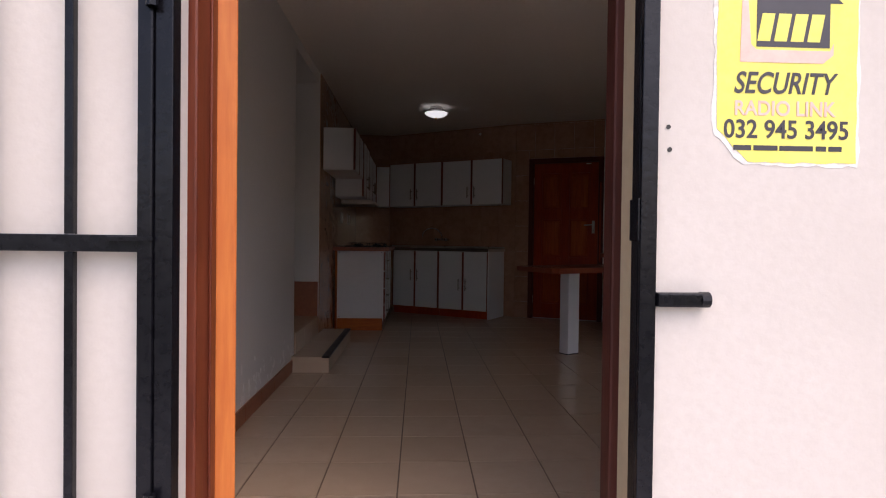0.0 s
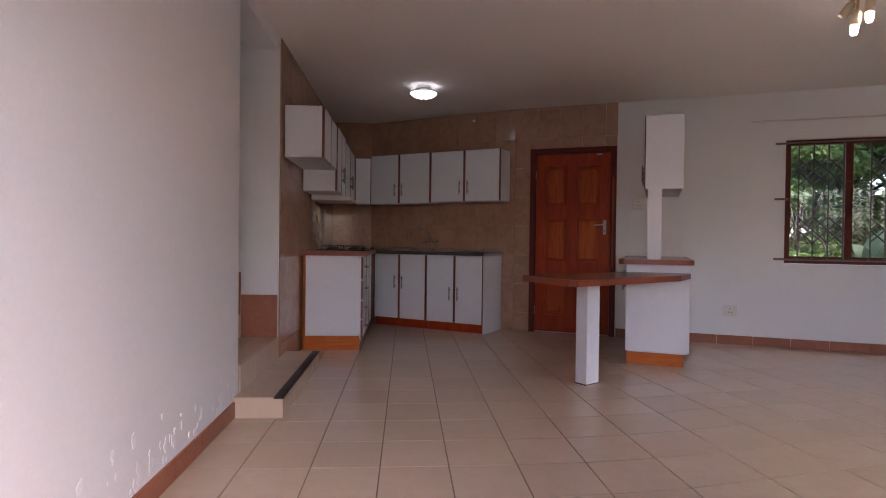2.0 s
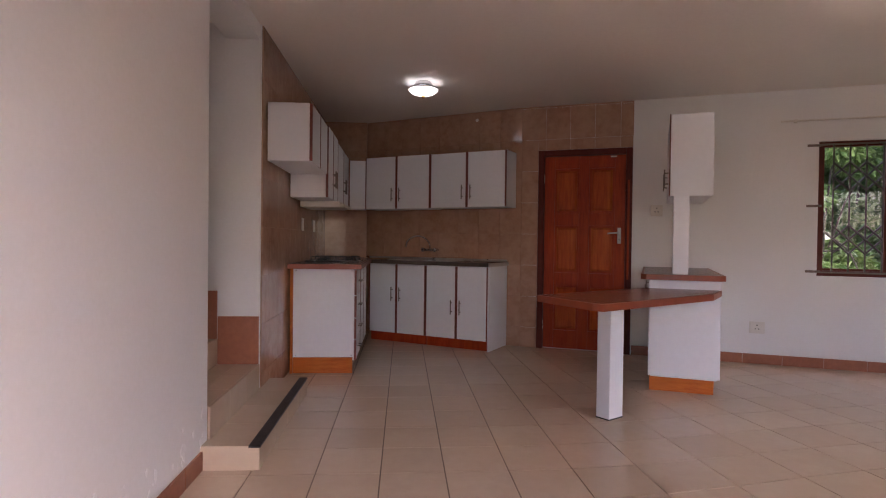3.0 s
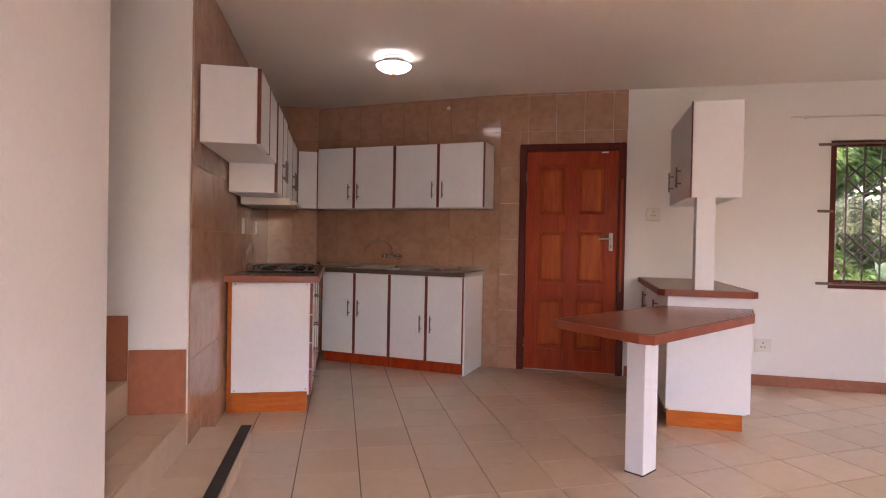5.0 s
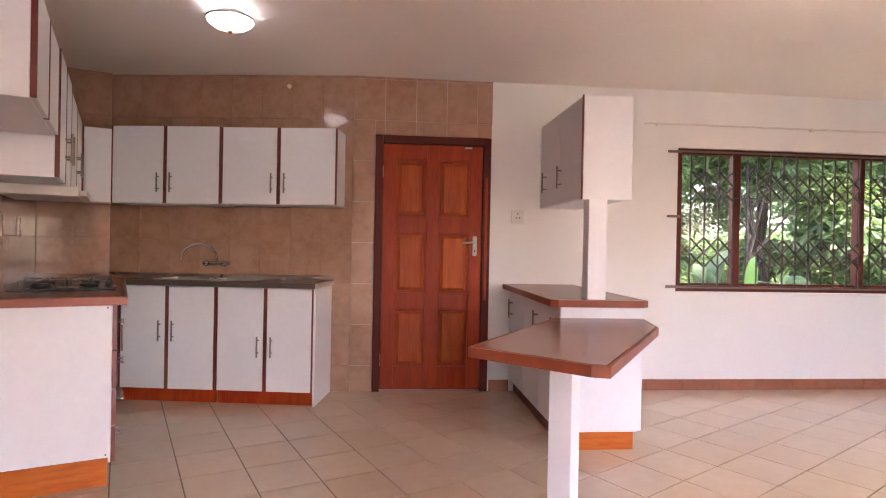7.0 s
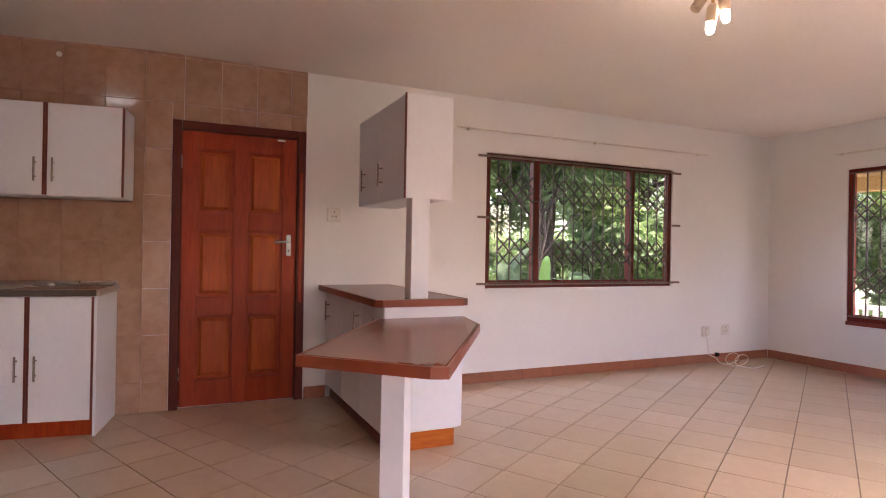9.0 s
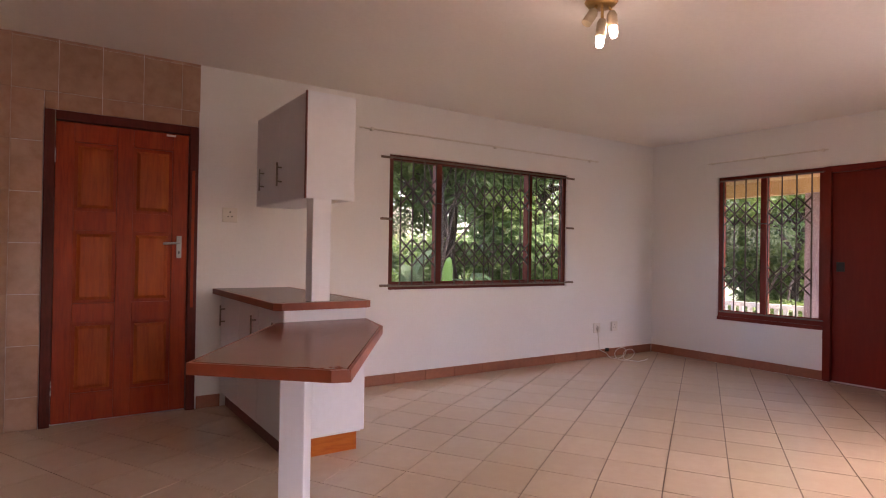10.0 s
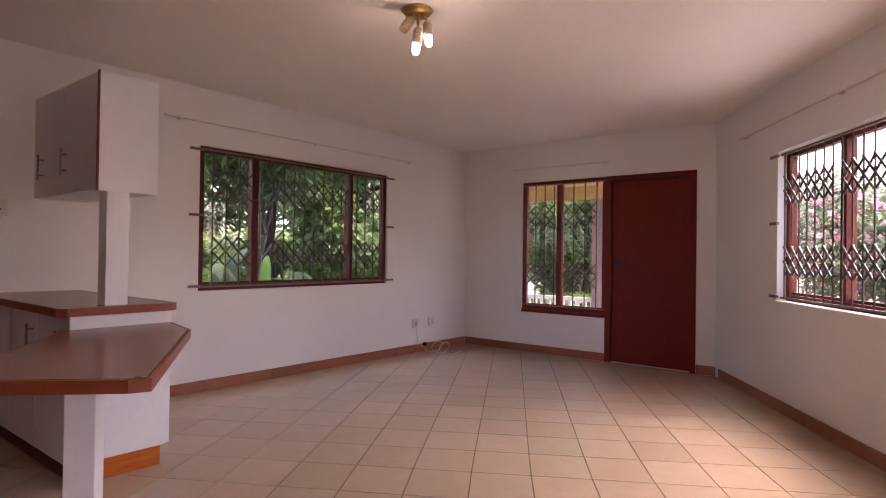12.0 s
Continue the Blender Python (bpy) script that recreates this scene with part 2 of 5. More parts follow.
def slab(outline, z0, z1, bevel=0.0):
    """A flat plate of any outline."""
    bm = bmesh.new()
    face = bm.faces.new([bm.verts.new((x, y, z0)) for x, y in outline])
    made = bmesh.ops.extrude_face_region(bm, geom=[face])
    bmesh.ops.translate(bm, vec=(0, 0, z1 - z0), verts=[g for g in made["geom"] if isinstance(g, bmesh.types.BMVert)])
    bmesh.ops.recalc_face_normals(bm, faces=bm.faces)
    if bevel:
        bmesh.ops.bevel(bm, geom=list(bm.edges), offset=bevel, segments=2, affect="EDGES", profile=0.6)
    return bm


def mesh_of(name, bm, material):
    me = bpy.data.meshes.new(name)
    bm.to_mesh(me)
    bm.free()
    me.materials.append(material)
    return me


def part(name, bm, material, parent, label=""):
    ob = new(name, mesh_of(name, bm, material))
    ob.parent = parent
    return tagged(ob, label)


def solid(name, bm, material, m=Matrix(), **tags):
    ob = new(name, mesh_of(name, bm, material))
    ob.matrix_world = m
    return tagged(ob, **tags)


def thing(name, m, label, category, group="", kind=""):
    ob = new(name)
    ob.empty_display_size = 0.1
    ob.matrix_world = m
    return tagged(ob, label, category, group, kind)


def at(frame_of, x, y, z, turn=0):
    return frame_of @ pose(x, y, z, 0, 0, turn)


def pierced(x0, x1, y0, y1, z0, z1, holes):
    """A thick plate along x and z with openings (x0, x1, z0, z1) right through it."""
    xs = sorted({x0, x1, *(v for h in holes for v in h[:2])})
    zs = sorted({z0, z1, *(v for h in holes for v in h[2:])})
    bm, verts = bmesh.new(), {}

    def v(i, y, k):
        if (i, y, k) not in verts:
            verts[i, y, k] = bm.verts.new((xs[i], y, zs[k]))
        return verts[i, y, k]

    def full(i, k):
        if not (0 <= i < len(xs) - 1 and 0 <= k < len(zs) - 1):
            return False
        cx, cz = (xs[i] + xs[i + 1]) / 2, (zs[k] + zs[k + 1]) / 2
        return not any(h[0] < cx < h[1] and h[2] < cz < h[3] for h in holes)

    for i in range(len(xs) - 1):
        for k in range(len(zs) - 1):
            if not full(i, k):
                continue
            for y in (y0, y1):
                bm.faces.new((v(i, y, k), v(i + 1, y, k), v(i + 1, y, k + 1), v(i, y, k + 1)))
            for di, dk, a, b in ((-1, 0, (i, k), (i, k + 1)), (1, 0, (i + 1, k), (i + 1, k + 1)), (0, -1, (i, k), (i + 1, k)), (0, 1, (i, k + 1), (i + 1, k + 1))):
                if not full(i + di, k + dk):
                    bm.faces.new((v(a[0], y0, a[1]), v(b[0], y0, b[1]), v(b[0], y1, b[1]), v(a[0], y1, a[1])))
    bmesh.ops.recalc_face_normals(bm, faces=bm.faces)
    return bm


def wall(name, m, x0, x1, y0, y1, z0, z1, holes, material, label):
    return solid(name, pierced(x0, x1, y0, y1, z0, z1, holes), material, m, label=label, category="wall", kind="structure")


def xy(m, x, y):
    p = m @ Vector((x, y, 0))
    return p.x, p.y


# ---- the large structure ----
N_WIN = (1.125, 3.36, 0.838, 2.06)
E_OPEN = (5.40, 6.52, 0.52, 2.075)      # window beside the veranda door
E_DOOR = (4.465, 5.40, -0.02, 2.075)
S_WIN = (2.95, 5.13, 0.85, 2.01)
ENTRY_OUT, ENTRY_IN = (-0.238, 0.622, -0.02, 2.10), (-0.30, 0.70, -0.02, 2.10)   # reveal and rebate of the entrance
K_DOOR = (-1.425, -0.48, -0.02, 2.075)

# the kitchen's part of the north wall turns a little further from the room
KINK = -1.6
MK = at(MN, KINK, WALL_N, 0) @ pose(0, 0, 0, 0, 0, -8.2) @ pose(-KINK, -WALL_N, 0)
wall_north = wall("wall_north", MN, KINK, WALL_E + 0.12, WALL_N, WALL_N + 0.12, -0.1, CEIL + 0.05, [N_WIN, K_DOOR], PLASTER, "white plastered wall with the garden window and kitchen door")
# the east wall runs across the north wall's frame, so its own frame is turned a further quarter
ME = MN @ pose(0, 0, 0, 0, 0, 90)
wall("wall_east", ME, 4.20, WALL_N, -WALL_E - 0.12, -WALL_E, -0.1, CEIL + 0.05, [E_OPEN, E_DOOR], PLASTER, "white plastered wall with the veranda door and window")
wall_south = wall("wall_south", Matrix(), -0.95, 1.42, OUT_S + 0.09, OUT_S + 0.20, -0.1, CEIL + 0.05, [ENTRY_IN], PLASTER, "white plastered entrance wall")
wall("wall_south_return", Matrix(), 1.30, 1.44, OUT_S + 0.201, 1.20, -0.1, CEIL + 0.05, [], PLASTER, "short white wall between the entrance and the window")
wall("wall_south_window", MS, 1.6, 6.45, WALL_S - 0.13, WALL_S, -0.1, CEIL + 0.05, [S_WIN], PLASTER, "white plastered wall with a barred window")
wall("wall_outside", Matrix(), -2.6, 1.45, OUT_S, OUT_S + 0.089, -0.25, CEIL + 0.3, [ENTRY_OUT], OUTER, "cream rough-plastered outer wall beside the entrance")
# thin strip over the right reveal that carries its shade as a darker colour
solid("trim", boxed(0.612, 0.6217, OUT_S + 0.034, OUT_S + 0.1165, -0.02, 2.089), REVEAL, label="cream plastered reveal of the entrance, tan with painted-in shade", category="reveal", kind="structure")
STEP_S, STEP_N = 4.22, 5.25
wall("wall_west", pose(0, 0, 0, 0, 0, 90), 0.997, STEP_S, -WALL_W, -WALL_W + 0.22, -0.1, CEIL + 0.05, [], PLASTER, "scuffed white plastered wall along the entrance")
wall_kitchen = wall("wall_kitchen", pose(0, 0, 0, 0, 0, 90), STEP_N, 8.62, 0.718, 0.95, -0.1, CEIL + 0.05, [], WALL_GROUT, "tiled kitchen side wall beside the steps")
wall_sink = wall("wall_sink", MK, -3.68, KINK, WALL_N, WALL_N + 0.12, -0.1, CEIL + 0.05, [], WALL_GROUT, "tiled kitchen wall behind the sink")
wall_corner = wall("wall_corner", Matrix(), -0.95, -0.215, 8.43, 8.62, -0.1, CEIL + 0.05, [], WALL_GROUT, "short tiled wall in the kitchen corner")
# the stair niche
wall("wall_stair_back", Matrix(), -3.0, -0.7195, STEP_N - 0.021, STEP_N - 0.001, -0.1, CEIL + 0.05, [], PLASTER, "white wall beside the steps")
wall("wall_stair_front", Matrix(), -3.0, -0.95, STEP_S - 0.2, STEP_S, -0.1, CEIL + 0.05, [], PLASTER, "white wall on the near side of the steps")
wall("wall_stair_end", pose(0, 0, 0, 0, 0, 90), STEP_S - 0.2, STEP_N + 0.2, 3.0, 3.2, -0.1, CEIL + 0.05, [], PLASTER, "white wall at the end of the landing")
solid("lintel", boxed(-0.949, WALL_W + 0.001, STEP_S + 0.001, STEP_N - 0.022, 2.44, CEIL + 0.03), PLASTER, label="white plastered lintel over the steps", category="lintel", kind="structure")

FOOT = [(-0.95, OUT_S + 0.002), (1.45, OUT_S + 0.002), xy(MS, 1.62, WALL_S - 0.13), xy(MS, 6.45, WALL_S - 0.13), xy(MN, WALL_E + 0.12, 4.1), xy(MN, WALL_E + 0.12, WALL_N + 0.12), xy(MN, KINK, WALL_N + 0.12), xy(MK, -3.68, WALL_N + 0.12), (-0.95, 8.62), (-0.95, 5.42), (-3.2, 5.42), (-3.2, 3.93), (-0.95, 3.93)]
solid("ceiling", slab(FOOT, CEIL, CEIL + 0.2), CEILING, label="painted flat ceiling with a faint brown tint", category="ceiling", kind="structure")
floor = solid("floor", slab(FOOT, -0.2, -0.006), GROUT, label="floor of square beige ceramic tiles with dark joints", category="floor", kind="structure")

# ground outside, in one sheet
solid("ground", slab([(-400, -400), (400, -400), (400, 400), (-400, 400)], -0.6, -0.25), GRASS, label="grassy garden ground around the house", category="ground", kind="structure")
# out of view; its size and pale colour serve to reflect daylight indoors
solid("pavement", slab([(-4, -2.4), (9.2, -0.9), xy(MS, 9, WALL_S - 0.14), xy(MS, 1.7, WALL_S - 0.14), (1.46, OUT_S - 0.003), (-4, OUT_S - 0.003)], -0.30, -0.13), CONCRETE, label="unseen concrete apron before the entrance, pale to bounce daylight in", category="pavement", kind="structure")


def skirting(m, x0, x1, y, facing, length=0.33, height=0.092):
    """Terracotta skirting tiles along x at the wall's face y; facing is the side of the room."""
    holder = thing("baseboard", m, "terracotta tile skirting with thin joints", "skirting", kind="structure")
    n = max(1, round((x1 - x0) / length))
    w = (x1 - x0) / n
    me = None
    for i in range(n):
        if me is None:
            bm = boxed(0.0015, w - 0.0015, min(0, facing * 0.013), max(0, facing * 0.013), 0, height, bevel=0.003)
            me = mesh_of("tile", bm, SKIRT)
        ob = new("tile", me)
        ob.parent, ob.location = holder, (x0 + i * w, y, 0.001)
    return holder


MW = pose(0, 0, 0, 0, 0, 90)
skirting(MW, 1.0, STEP_S, -WALL_W, -1)
skirting(MN, 0.20, WALL_E - 0.013, WALL_N, -1)
skirting(MN, -0.47, -0.30, WALL_N, -1)
skirting(ME, 5.42, WALL_N - 0.013, -WALL_E, 1)
skirting(ME, 4.27, 4.46, -WALL_E, 1)
skirting(MS, 1.75, 6.30, WALL_S, 1)
# dado beside the steps
dado = thing("baseboard", Matrix(), "brown tiled dado stepping up beside the stairs", "skirting", kind="structure")
part("tile", boxed(-0.99, -0.722, STEP_N - 0.034, STEP_N - 0.0215, 0.281, 0.60, bevel=0.003), SKIRT, dado)
part("tile", boxed(-1.42, -0.994, STEP_N - 0.034, STEP_N - 0.0215, 0.45, 0.77, bevel=0.003), SKIRT, dado)

# steps
steps = thing("stairs", Matrix(), "low beige-tiled steps up to a landing with a dark nosing", "steps", kind="structure")
S1, S2, S3 = 0.118, 0.281, 0.45
for name, size in (("riser_end", (-0.7295, -0.452, 4.12, 4.13, -0.01, S1 - 0.006)), ("core", (-0.7295, -0.46, 4.13, 5.52, -0.01, S1 - 0.008))):
    part(name, boxed(*size, bevel=0.0015), FLOOR_TILE, steps)
for i in range(4):
    y0, y1 = 4.12 + i * 0.35, 4.12 + (i + 1) * 0.35
    part("riser_tile", boxed(-0.46, -0.45, y0 + 0.0015, y1 - 0.0015, -0.004, S1 - 0.004, bevel=0.0015), FLOOR_TILE, steps)
    part("tread_tile", boxed(-0.728, -0.503, y0 + 0.0015, y1 - 0.0015, S1 - 0.009, S1, bevel=0.0015), FLOOR_TILE, steps)
part("nosing", boxed(-0.502, -0.445, 4.115, 5.52, S1 - 0.009, S1 + 0.003, bevel=0.003), RUBBER, steps, "dark rubber nosing strip")
for i in range(3):
    y0, y1 = STEP_S + i * 0.335, STEP_S + (i + 1) * 0.335
    part("riser_tile", boxed(-0.729, -0.715, y0 + 0.0015, y1 - 0.0015, S1, S2 - 0.001, bevel=0.0015), FLOOR_TILE, steps)
    for x0, x1 in ((-0.86, -0.729), (-0.99, -0.862)):
        part("tread_tile", boxed(x0, x1 - 0.002, y0 + 0.0015, y1 - 0.0015, S2 - 0.01, S2, bevel=0.0015), FLOOR_TILE, steps)
    part("riser_tile", boxed(-1.0, -0.991, y0 + 0.0015, y1 - 0.0015, S2, S3 - 0.001, bevel=0.0015), FLOOR_TILE, steps)
    for k in range(5):
        part("tread_tile", boxed(-1.001 - (k + 1) * 0.33, -1.003 - k * 0.33, y0 + 0.0015, y1 - 0.0015, S3 - 0.01, S3, bevel=0.0015), FLOOR_TILE, steps)
part("core", boxed(-2.99, -0.7305, STEP_S + 0.001, STEP_N - 0.022, -0.05, S2 - 0.011), GROUT, steps)
part("core", boxed(-2.99, -1.0, STEP_S + 0.001, STEP_N - 0.022, S2 - 0.01, S3 - 0.011), GROUT, steps)


# ---- doors ----
def lever(parent, x, y, z, side, facing, material=SATIN):
    """A lever handle on a plate at the leaf's face y; the lever points to side."""
    h = part("door_handle", boxed(x - 0.017, x + 0.017, y, y + facing * 0.006, z - 0.08, z + 0.08, bevel=0.002), material, parent, "chrome lever handle on a back plate")
    part("lever", rod(rod(bmesh.new(), (x, y, z + 0.03), (x, y + facing * 0.05, z + 0.03), 0.009), (x, y + facing * 0.045, z + 0.03), (x + side * 0.11, y + facing * 0.045, z + 0.022), 0.008), material, h)
    part("keyhole", boxed(x - 0.004, x + 0.004, y + facing * 0.0055, y + facing * 0.0075, z - 0.05, z - 0.03), DARKHOLE, h)
    return h


door_1 = thing("door_1", at(MN, K_DOOR[0], WALL_N, 0), "closed six-panel red-stained wooden door in a dark frame", "door", kind="structure")
DW = K_DOOR[1] - K_DOOR[0]
part("frame_jamb", boxed(0.001, 0.062, -0.018, 0.09, 0, 2.074, bevel=0.004), DARKWOOD, door_1)
part("frame_jamb", boxed(DW - 0.062, DW - 0.001, -0.018, 0.09, 0, 2.074, bevel=0.004), DARKWOOD, door_1)
part("frame_head", boxed(0.063, DW - 0.063, -0.018, 0.09, 2.012, 2.074, bevel=0.004), DARKWOOD, door_1)
LX0, LX1 = 0.066, DW - 0.066
LWID = LX1 - LX0
leaf = part("door_leaf", boxed(LX0, LX1, 0.032, 0.046, 0.012, 2.008), REDWOOD, door_1)
cols = ((LX0 + 0.105, LX0 + LWID / 2 - 0.05), (LX0 + LWID / 2 + 0.05, LX1 - 0.105))
rows3 = ((0.20, 0.67), (0.80, 1.29), (1.42, 1.88))
for x0, x1 in ((LX0, cols[0][0]), (cols[0][1], cols[1][0]), (cols[1][1], LX1)):
    part("stile", boxed(x0, x1, 0.010, 0.0318, 0.012, 2.008, bevel=0.003), REDWOOD, leaf)
for z0, z1 in ((0.012, 0.20), (0.67, 0.80), (1.29, 1.42), (1.88, 2.008)):
    for x0, x1 in cols:
        part("rail", boxed(x0 + 0.0005, x1 - 0.0005, 0.0105, 0.0318, z0, z1, bevel=0.003), REDWOOD, leaf)
for z0, z1 in rows3:
    for x0, x1 in cols:
        bm = boxed(x0 + 0.022, x1 - 0.022, 0.014, 0.0317, z0 + 0.022, z1 - 0.022)
        front = [f for f in bm.faces if f.normal.y < -0.9]
        bmesh.ops.inset_region(bm, faces=front, thickness=0.03, depth=0.0)
        rim = [v for v in bm.verts if abs(v.co.y - 0.014) < 1e-4 and (v.co.x < x0 + 0.025 or v.co.x > x1 - 0.025 or v.co.z < z0 + 0.025 or v.co.z > z1 - 0.025)]
        for v in rim:
            v.co.y = 0.027
        part("panel", bm, PANELWOOD, leaf, "amber raised wooden panel")
for x0, x1 in ((0.0625, 0.085), (DW - 0.085, DW - 0.0625)):
    part("door_stop", boxed(x0, x1, 0.047, 0.089, 0.0, 2.011), DARKWOOD, door_1)
part("door_stop", boxed(0.0855, DW - 0.0855, 0.047, 0.089, 1.985, 2.011), DARKWOOD, door_1)
part("threshold", boxed(0.063, DW - 0.063, 0.035, 0.11, -0.005, 0.009), CONCRETE, door_1)
lever(door_1, LX1 - 0.055, 0.010, 1.19, -1, -1)
part("contact_sensor", boxed(LX1 - 0.15, LX1 - 0.09, -0.002, 0.010, 1.985, 1.998, bevel=0.002), PLASTIC, door_1, "small white alarm contact")
for z in (0.25, 1.78):
    part("hinge", rod(bmesh.new(), (LX0 - 0.004, 0.004, z - 0.045), (LX0 - 0.004, 0.004, z + 0.045), 0.006), STEEL, door_1)
part("bare_strip", boxed(LX1 + 0.022, LX1 + 0.042, -0.0205, -0.0185, 0.75, 1.75, bevel=0.0005), REDWOOD, door_1, "lighter worn strip on the frame")

door_2 = thing("door_2", ME @ pose(E_DOOR[0], -WALL_E, 0), "closed flush mahogany veranda door joined to a window frame", "door", kind="structure")
EW = E_DOOR[1] - E_DOOR[0]
part("frame_jamb", boxed(0.001, 0.058, -0.09, 0.016, 0, 2.074, bevel=0.004), MAHOGANY, door_2)
part("frame_jamb", boxed(EW - 0.034, EW + 0.034, -0.09, 0.016, 0.0, 2.074, bevel=0.004), MAHOGANY, door_2)
part("frame_head", boxed(0.059, EW - 0.035, -0.09, 0.016, 2.012, 2.074, bevel=0.004), MAHOGANY, door_2)
part("door_leaf", boxed(0.061, EW - 0.037, -0.052, -0.012, 0.012, 2.009, bevel=0.003), MAHOGANY, door_2)
for x0, x1 in ((0.0585, 0.085), (EW - 0.062, EW - 0.0345)):
    part("door_stop", boxed(x0, x1, -0.089, -0.053, 0.0, 2.011), MAHOGANY, door_2)
part("door_stop", boxed(0.0855, EW - 0.0625, -0.089, -0.053, 1.985, 2.011), MAHOGANY, door_2)
part("lock_plate", boxed(EW - 0.145, EW - 0.075, -0.0118, -0.004, 1.06, 1.15, bevel=0.003), DARKHOLE, door_2, "dark lock plate")
# pale strip before the leaf, in place of the daylight showing beneath it
part("threshold", boxed(0.061, EW - 0.037, -0.09, 0.0, 0.0, 0.010), CONCRETE, door_2, "pale threshold strip standing for the daylight line under the door")

door_3 = thing("door_3", Matrix(), "open red-brown timber entrance door in its frame", "door", kind="structure")
jamb = part("frame_jamb", boxed(-0.299, -0.2215, 0.888, 0.982, -0.02, 2.098, bevel=0.005), JAMBWOOD, door_3)
part("jamb_bead", boxed(-0.2213, -0.2155, 0.952, 0.981, -0.02, 2.038, bevel=0.002), JAMBWOOD, jamb)
part("frame_jamb", boxed(0.594, 0.699, 0.912, 0.967, -0.02, 2.098, bevel=0.005), DARKJAMB, door_3)
part("frame_head", boxed(-0.2205, 0.593, 0.90, 0.965, 2.04, 2.098, bevel=0.004), DARKJAMB, door_3)
part("threshold", boxed(-0.236, 0.593, OUT_S + 0.003, 0.899, -0.02, -0.001), CONCRETE, door_3)
entry_leaf = part("door_leaf", boxed(0.0, 0.70, -0.022, 0.022, 0.012, 2.03, bevel=0.004), PINE, door_3, "raw orange timber edge of the open leaf")
entry_leaf.matrix_local = pose(-0.2015, 1.001, 0, 0, 0, 123)
for z in (0.25, 1.78):
    part("hinge", rod(boxed(-0.001, 0.001, -0.018, 0.012, z - 0.05, z + 0.05), (0.002, 0.021, z - 0.05), (0.002, 0.021, z + 0.05), 0.006, 10), PEWTER, entry_leaf, "dull steel hinge")
for z0, z1 in ((0.2, 0.9), (1.1, 1.9)):
    for x0, x1 in ((0.09, 0.33), (0.39, 0.62)):
        part("panel", boxed(x0, x1, -0.026, 0.026, z0, z1, bevel=0.006), REDWOOD, entry_leaf)
knob = part("door_handle", lathe([(0.0, 0.0), (0.024, 0.0), (0.024, 0.006), (0.009, 0.01), (0.009, 0.02), (0.022, 0.03), (0.022, 0.042), (0.0, 0.05)], 20), COPPER, entry_leaf, "round copper-coloured knob")
knob.matrix_local = pose(0.645, -0.022, 1.20, 90, 0, 0)


# ---- windows ----
def window(name, m, x0, x1, z0, z1, mullions, y, out, frame_mat, label, sill=True):
    """Timber window in the wall's plane: y is the frame's middle, out the way to the garden (+1 or -1 along y)."""
    w = thing(name, m, label, "window", kind="structure")
    d0, d1, t = y - 0.03, y + 0.03, 0.05
    f = part("window_frame", box(box(boxed(x0 + 0.002, x0 + t, d0, d1, z0 + 0.002, z1 - 0.002, bevel=0.004), x1 - t, x1 - 0.002, d0, d1, z0 + 0.002, z1 - 0.002, bevel=0.004), x0 + t, x1 - t, d0 + 0.001, d1 - 0.001, z1 - t, z1 - 0.002), frame_mat, w)
    part("bottom_rail", boxed(x0 + t + 0.0005, x1 - t - 0.0005, d0, d1, z0 + 0.002, z0 + t, bevel=0.004), frame_mat, f)
    edges = [x0 + t, *mullions, x1 - t]
    for x in mullions:
        part("mullion", boxed(x - 0.032, x + 0.032, d0 - 0.004, d1 + 0.004, z0 + t, z1 - t, bevel=0.004), frame_mat, f)
    for a, b in zip(edges, edges[1:]):
        a, b = a + (0.033 if a != x0 + t else 0.001), b - (0.033 if b != x1 - t else 0.001)
        pane = part("pane", boxed(a, b, y + out * 0.012, y + out * 0.016, z0 + t, z1 - t), GLASS, w)
        pane.visible_shadow = False
        part("sash_stay", boxed(a + 0.002, b - 0.002, y - 0.010, y + 0.008, z0 + t + 0.001, z0 + t + 0.022, bevel=0.002), frame_mat, pane)
    return w


window_1 = window("window_1", MN, *N_WIN, (1.668, 2.822), WALL_N + 0.05, 1, DARKWOOD, "three-light dark timber garden window behind burglar bars")
window_2 = window("window_2", ME, 5.432, *E_OPEN[1:], (6.02,), -WALL_E - 0.045, -1, MAHOGANY, "two-light mahogany window beside the veranda door")
window_3 = window("window_3", MS, *S_WIN, (3.52, 4.37), WALL_S - 0.095, -1, DARKWOOD, "timber window with a white sill onto flowering shrubs")
part("window_sill", boxed(N_WIN[0], N_WIN[1], WALL_N - 0.012, WALL_N + 0.018, N_WIN[2] - 0.022, N_WIN[2] + 0.001, bevel=0.004), PLASTER, window_1, "white painted sill")
part("window_sill", boxed(S_WIN[0] - 0.02, S_WIN[1] + 0.02, WALL_S - 0.068, WALL_S + 0.02, S_WIN[2] - 0.025, S_WIN[2] + 0.003, bevel=0.004), PLASTER, window_3, "white painted sill")
part("window_sill", boxed(E_OPEN[0] + 0.04, E_OPEN[1] - 0.002, -WALL_E - 0.014, -WALL_E + 0.010, E_OPEN[2] - 0.035, E_OPEN[2] + 0.004, bevel=0.004), MAHOGANY, window_2, "mahogany sill")


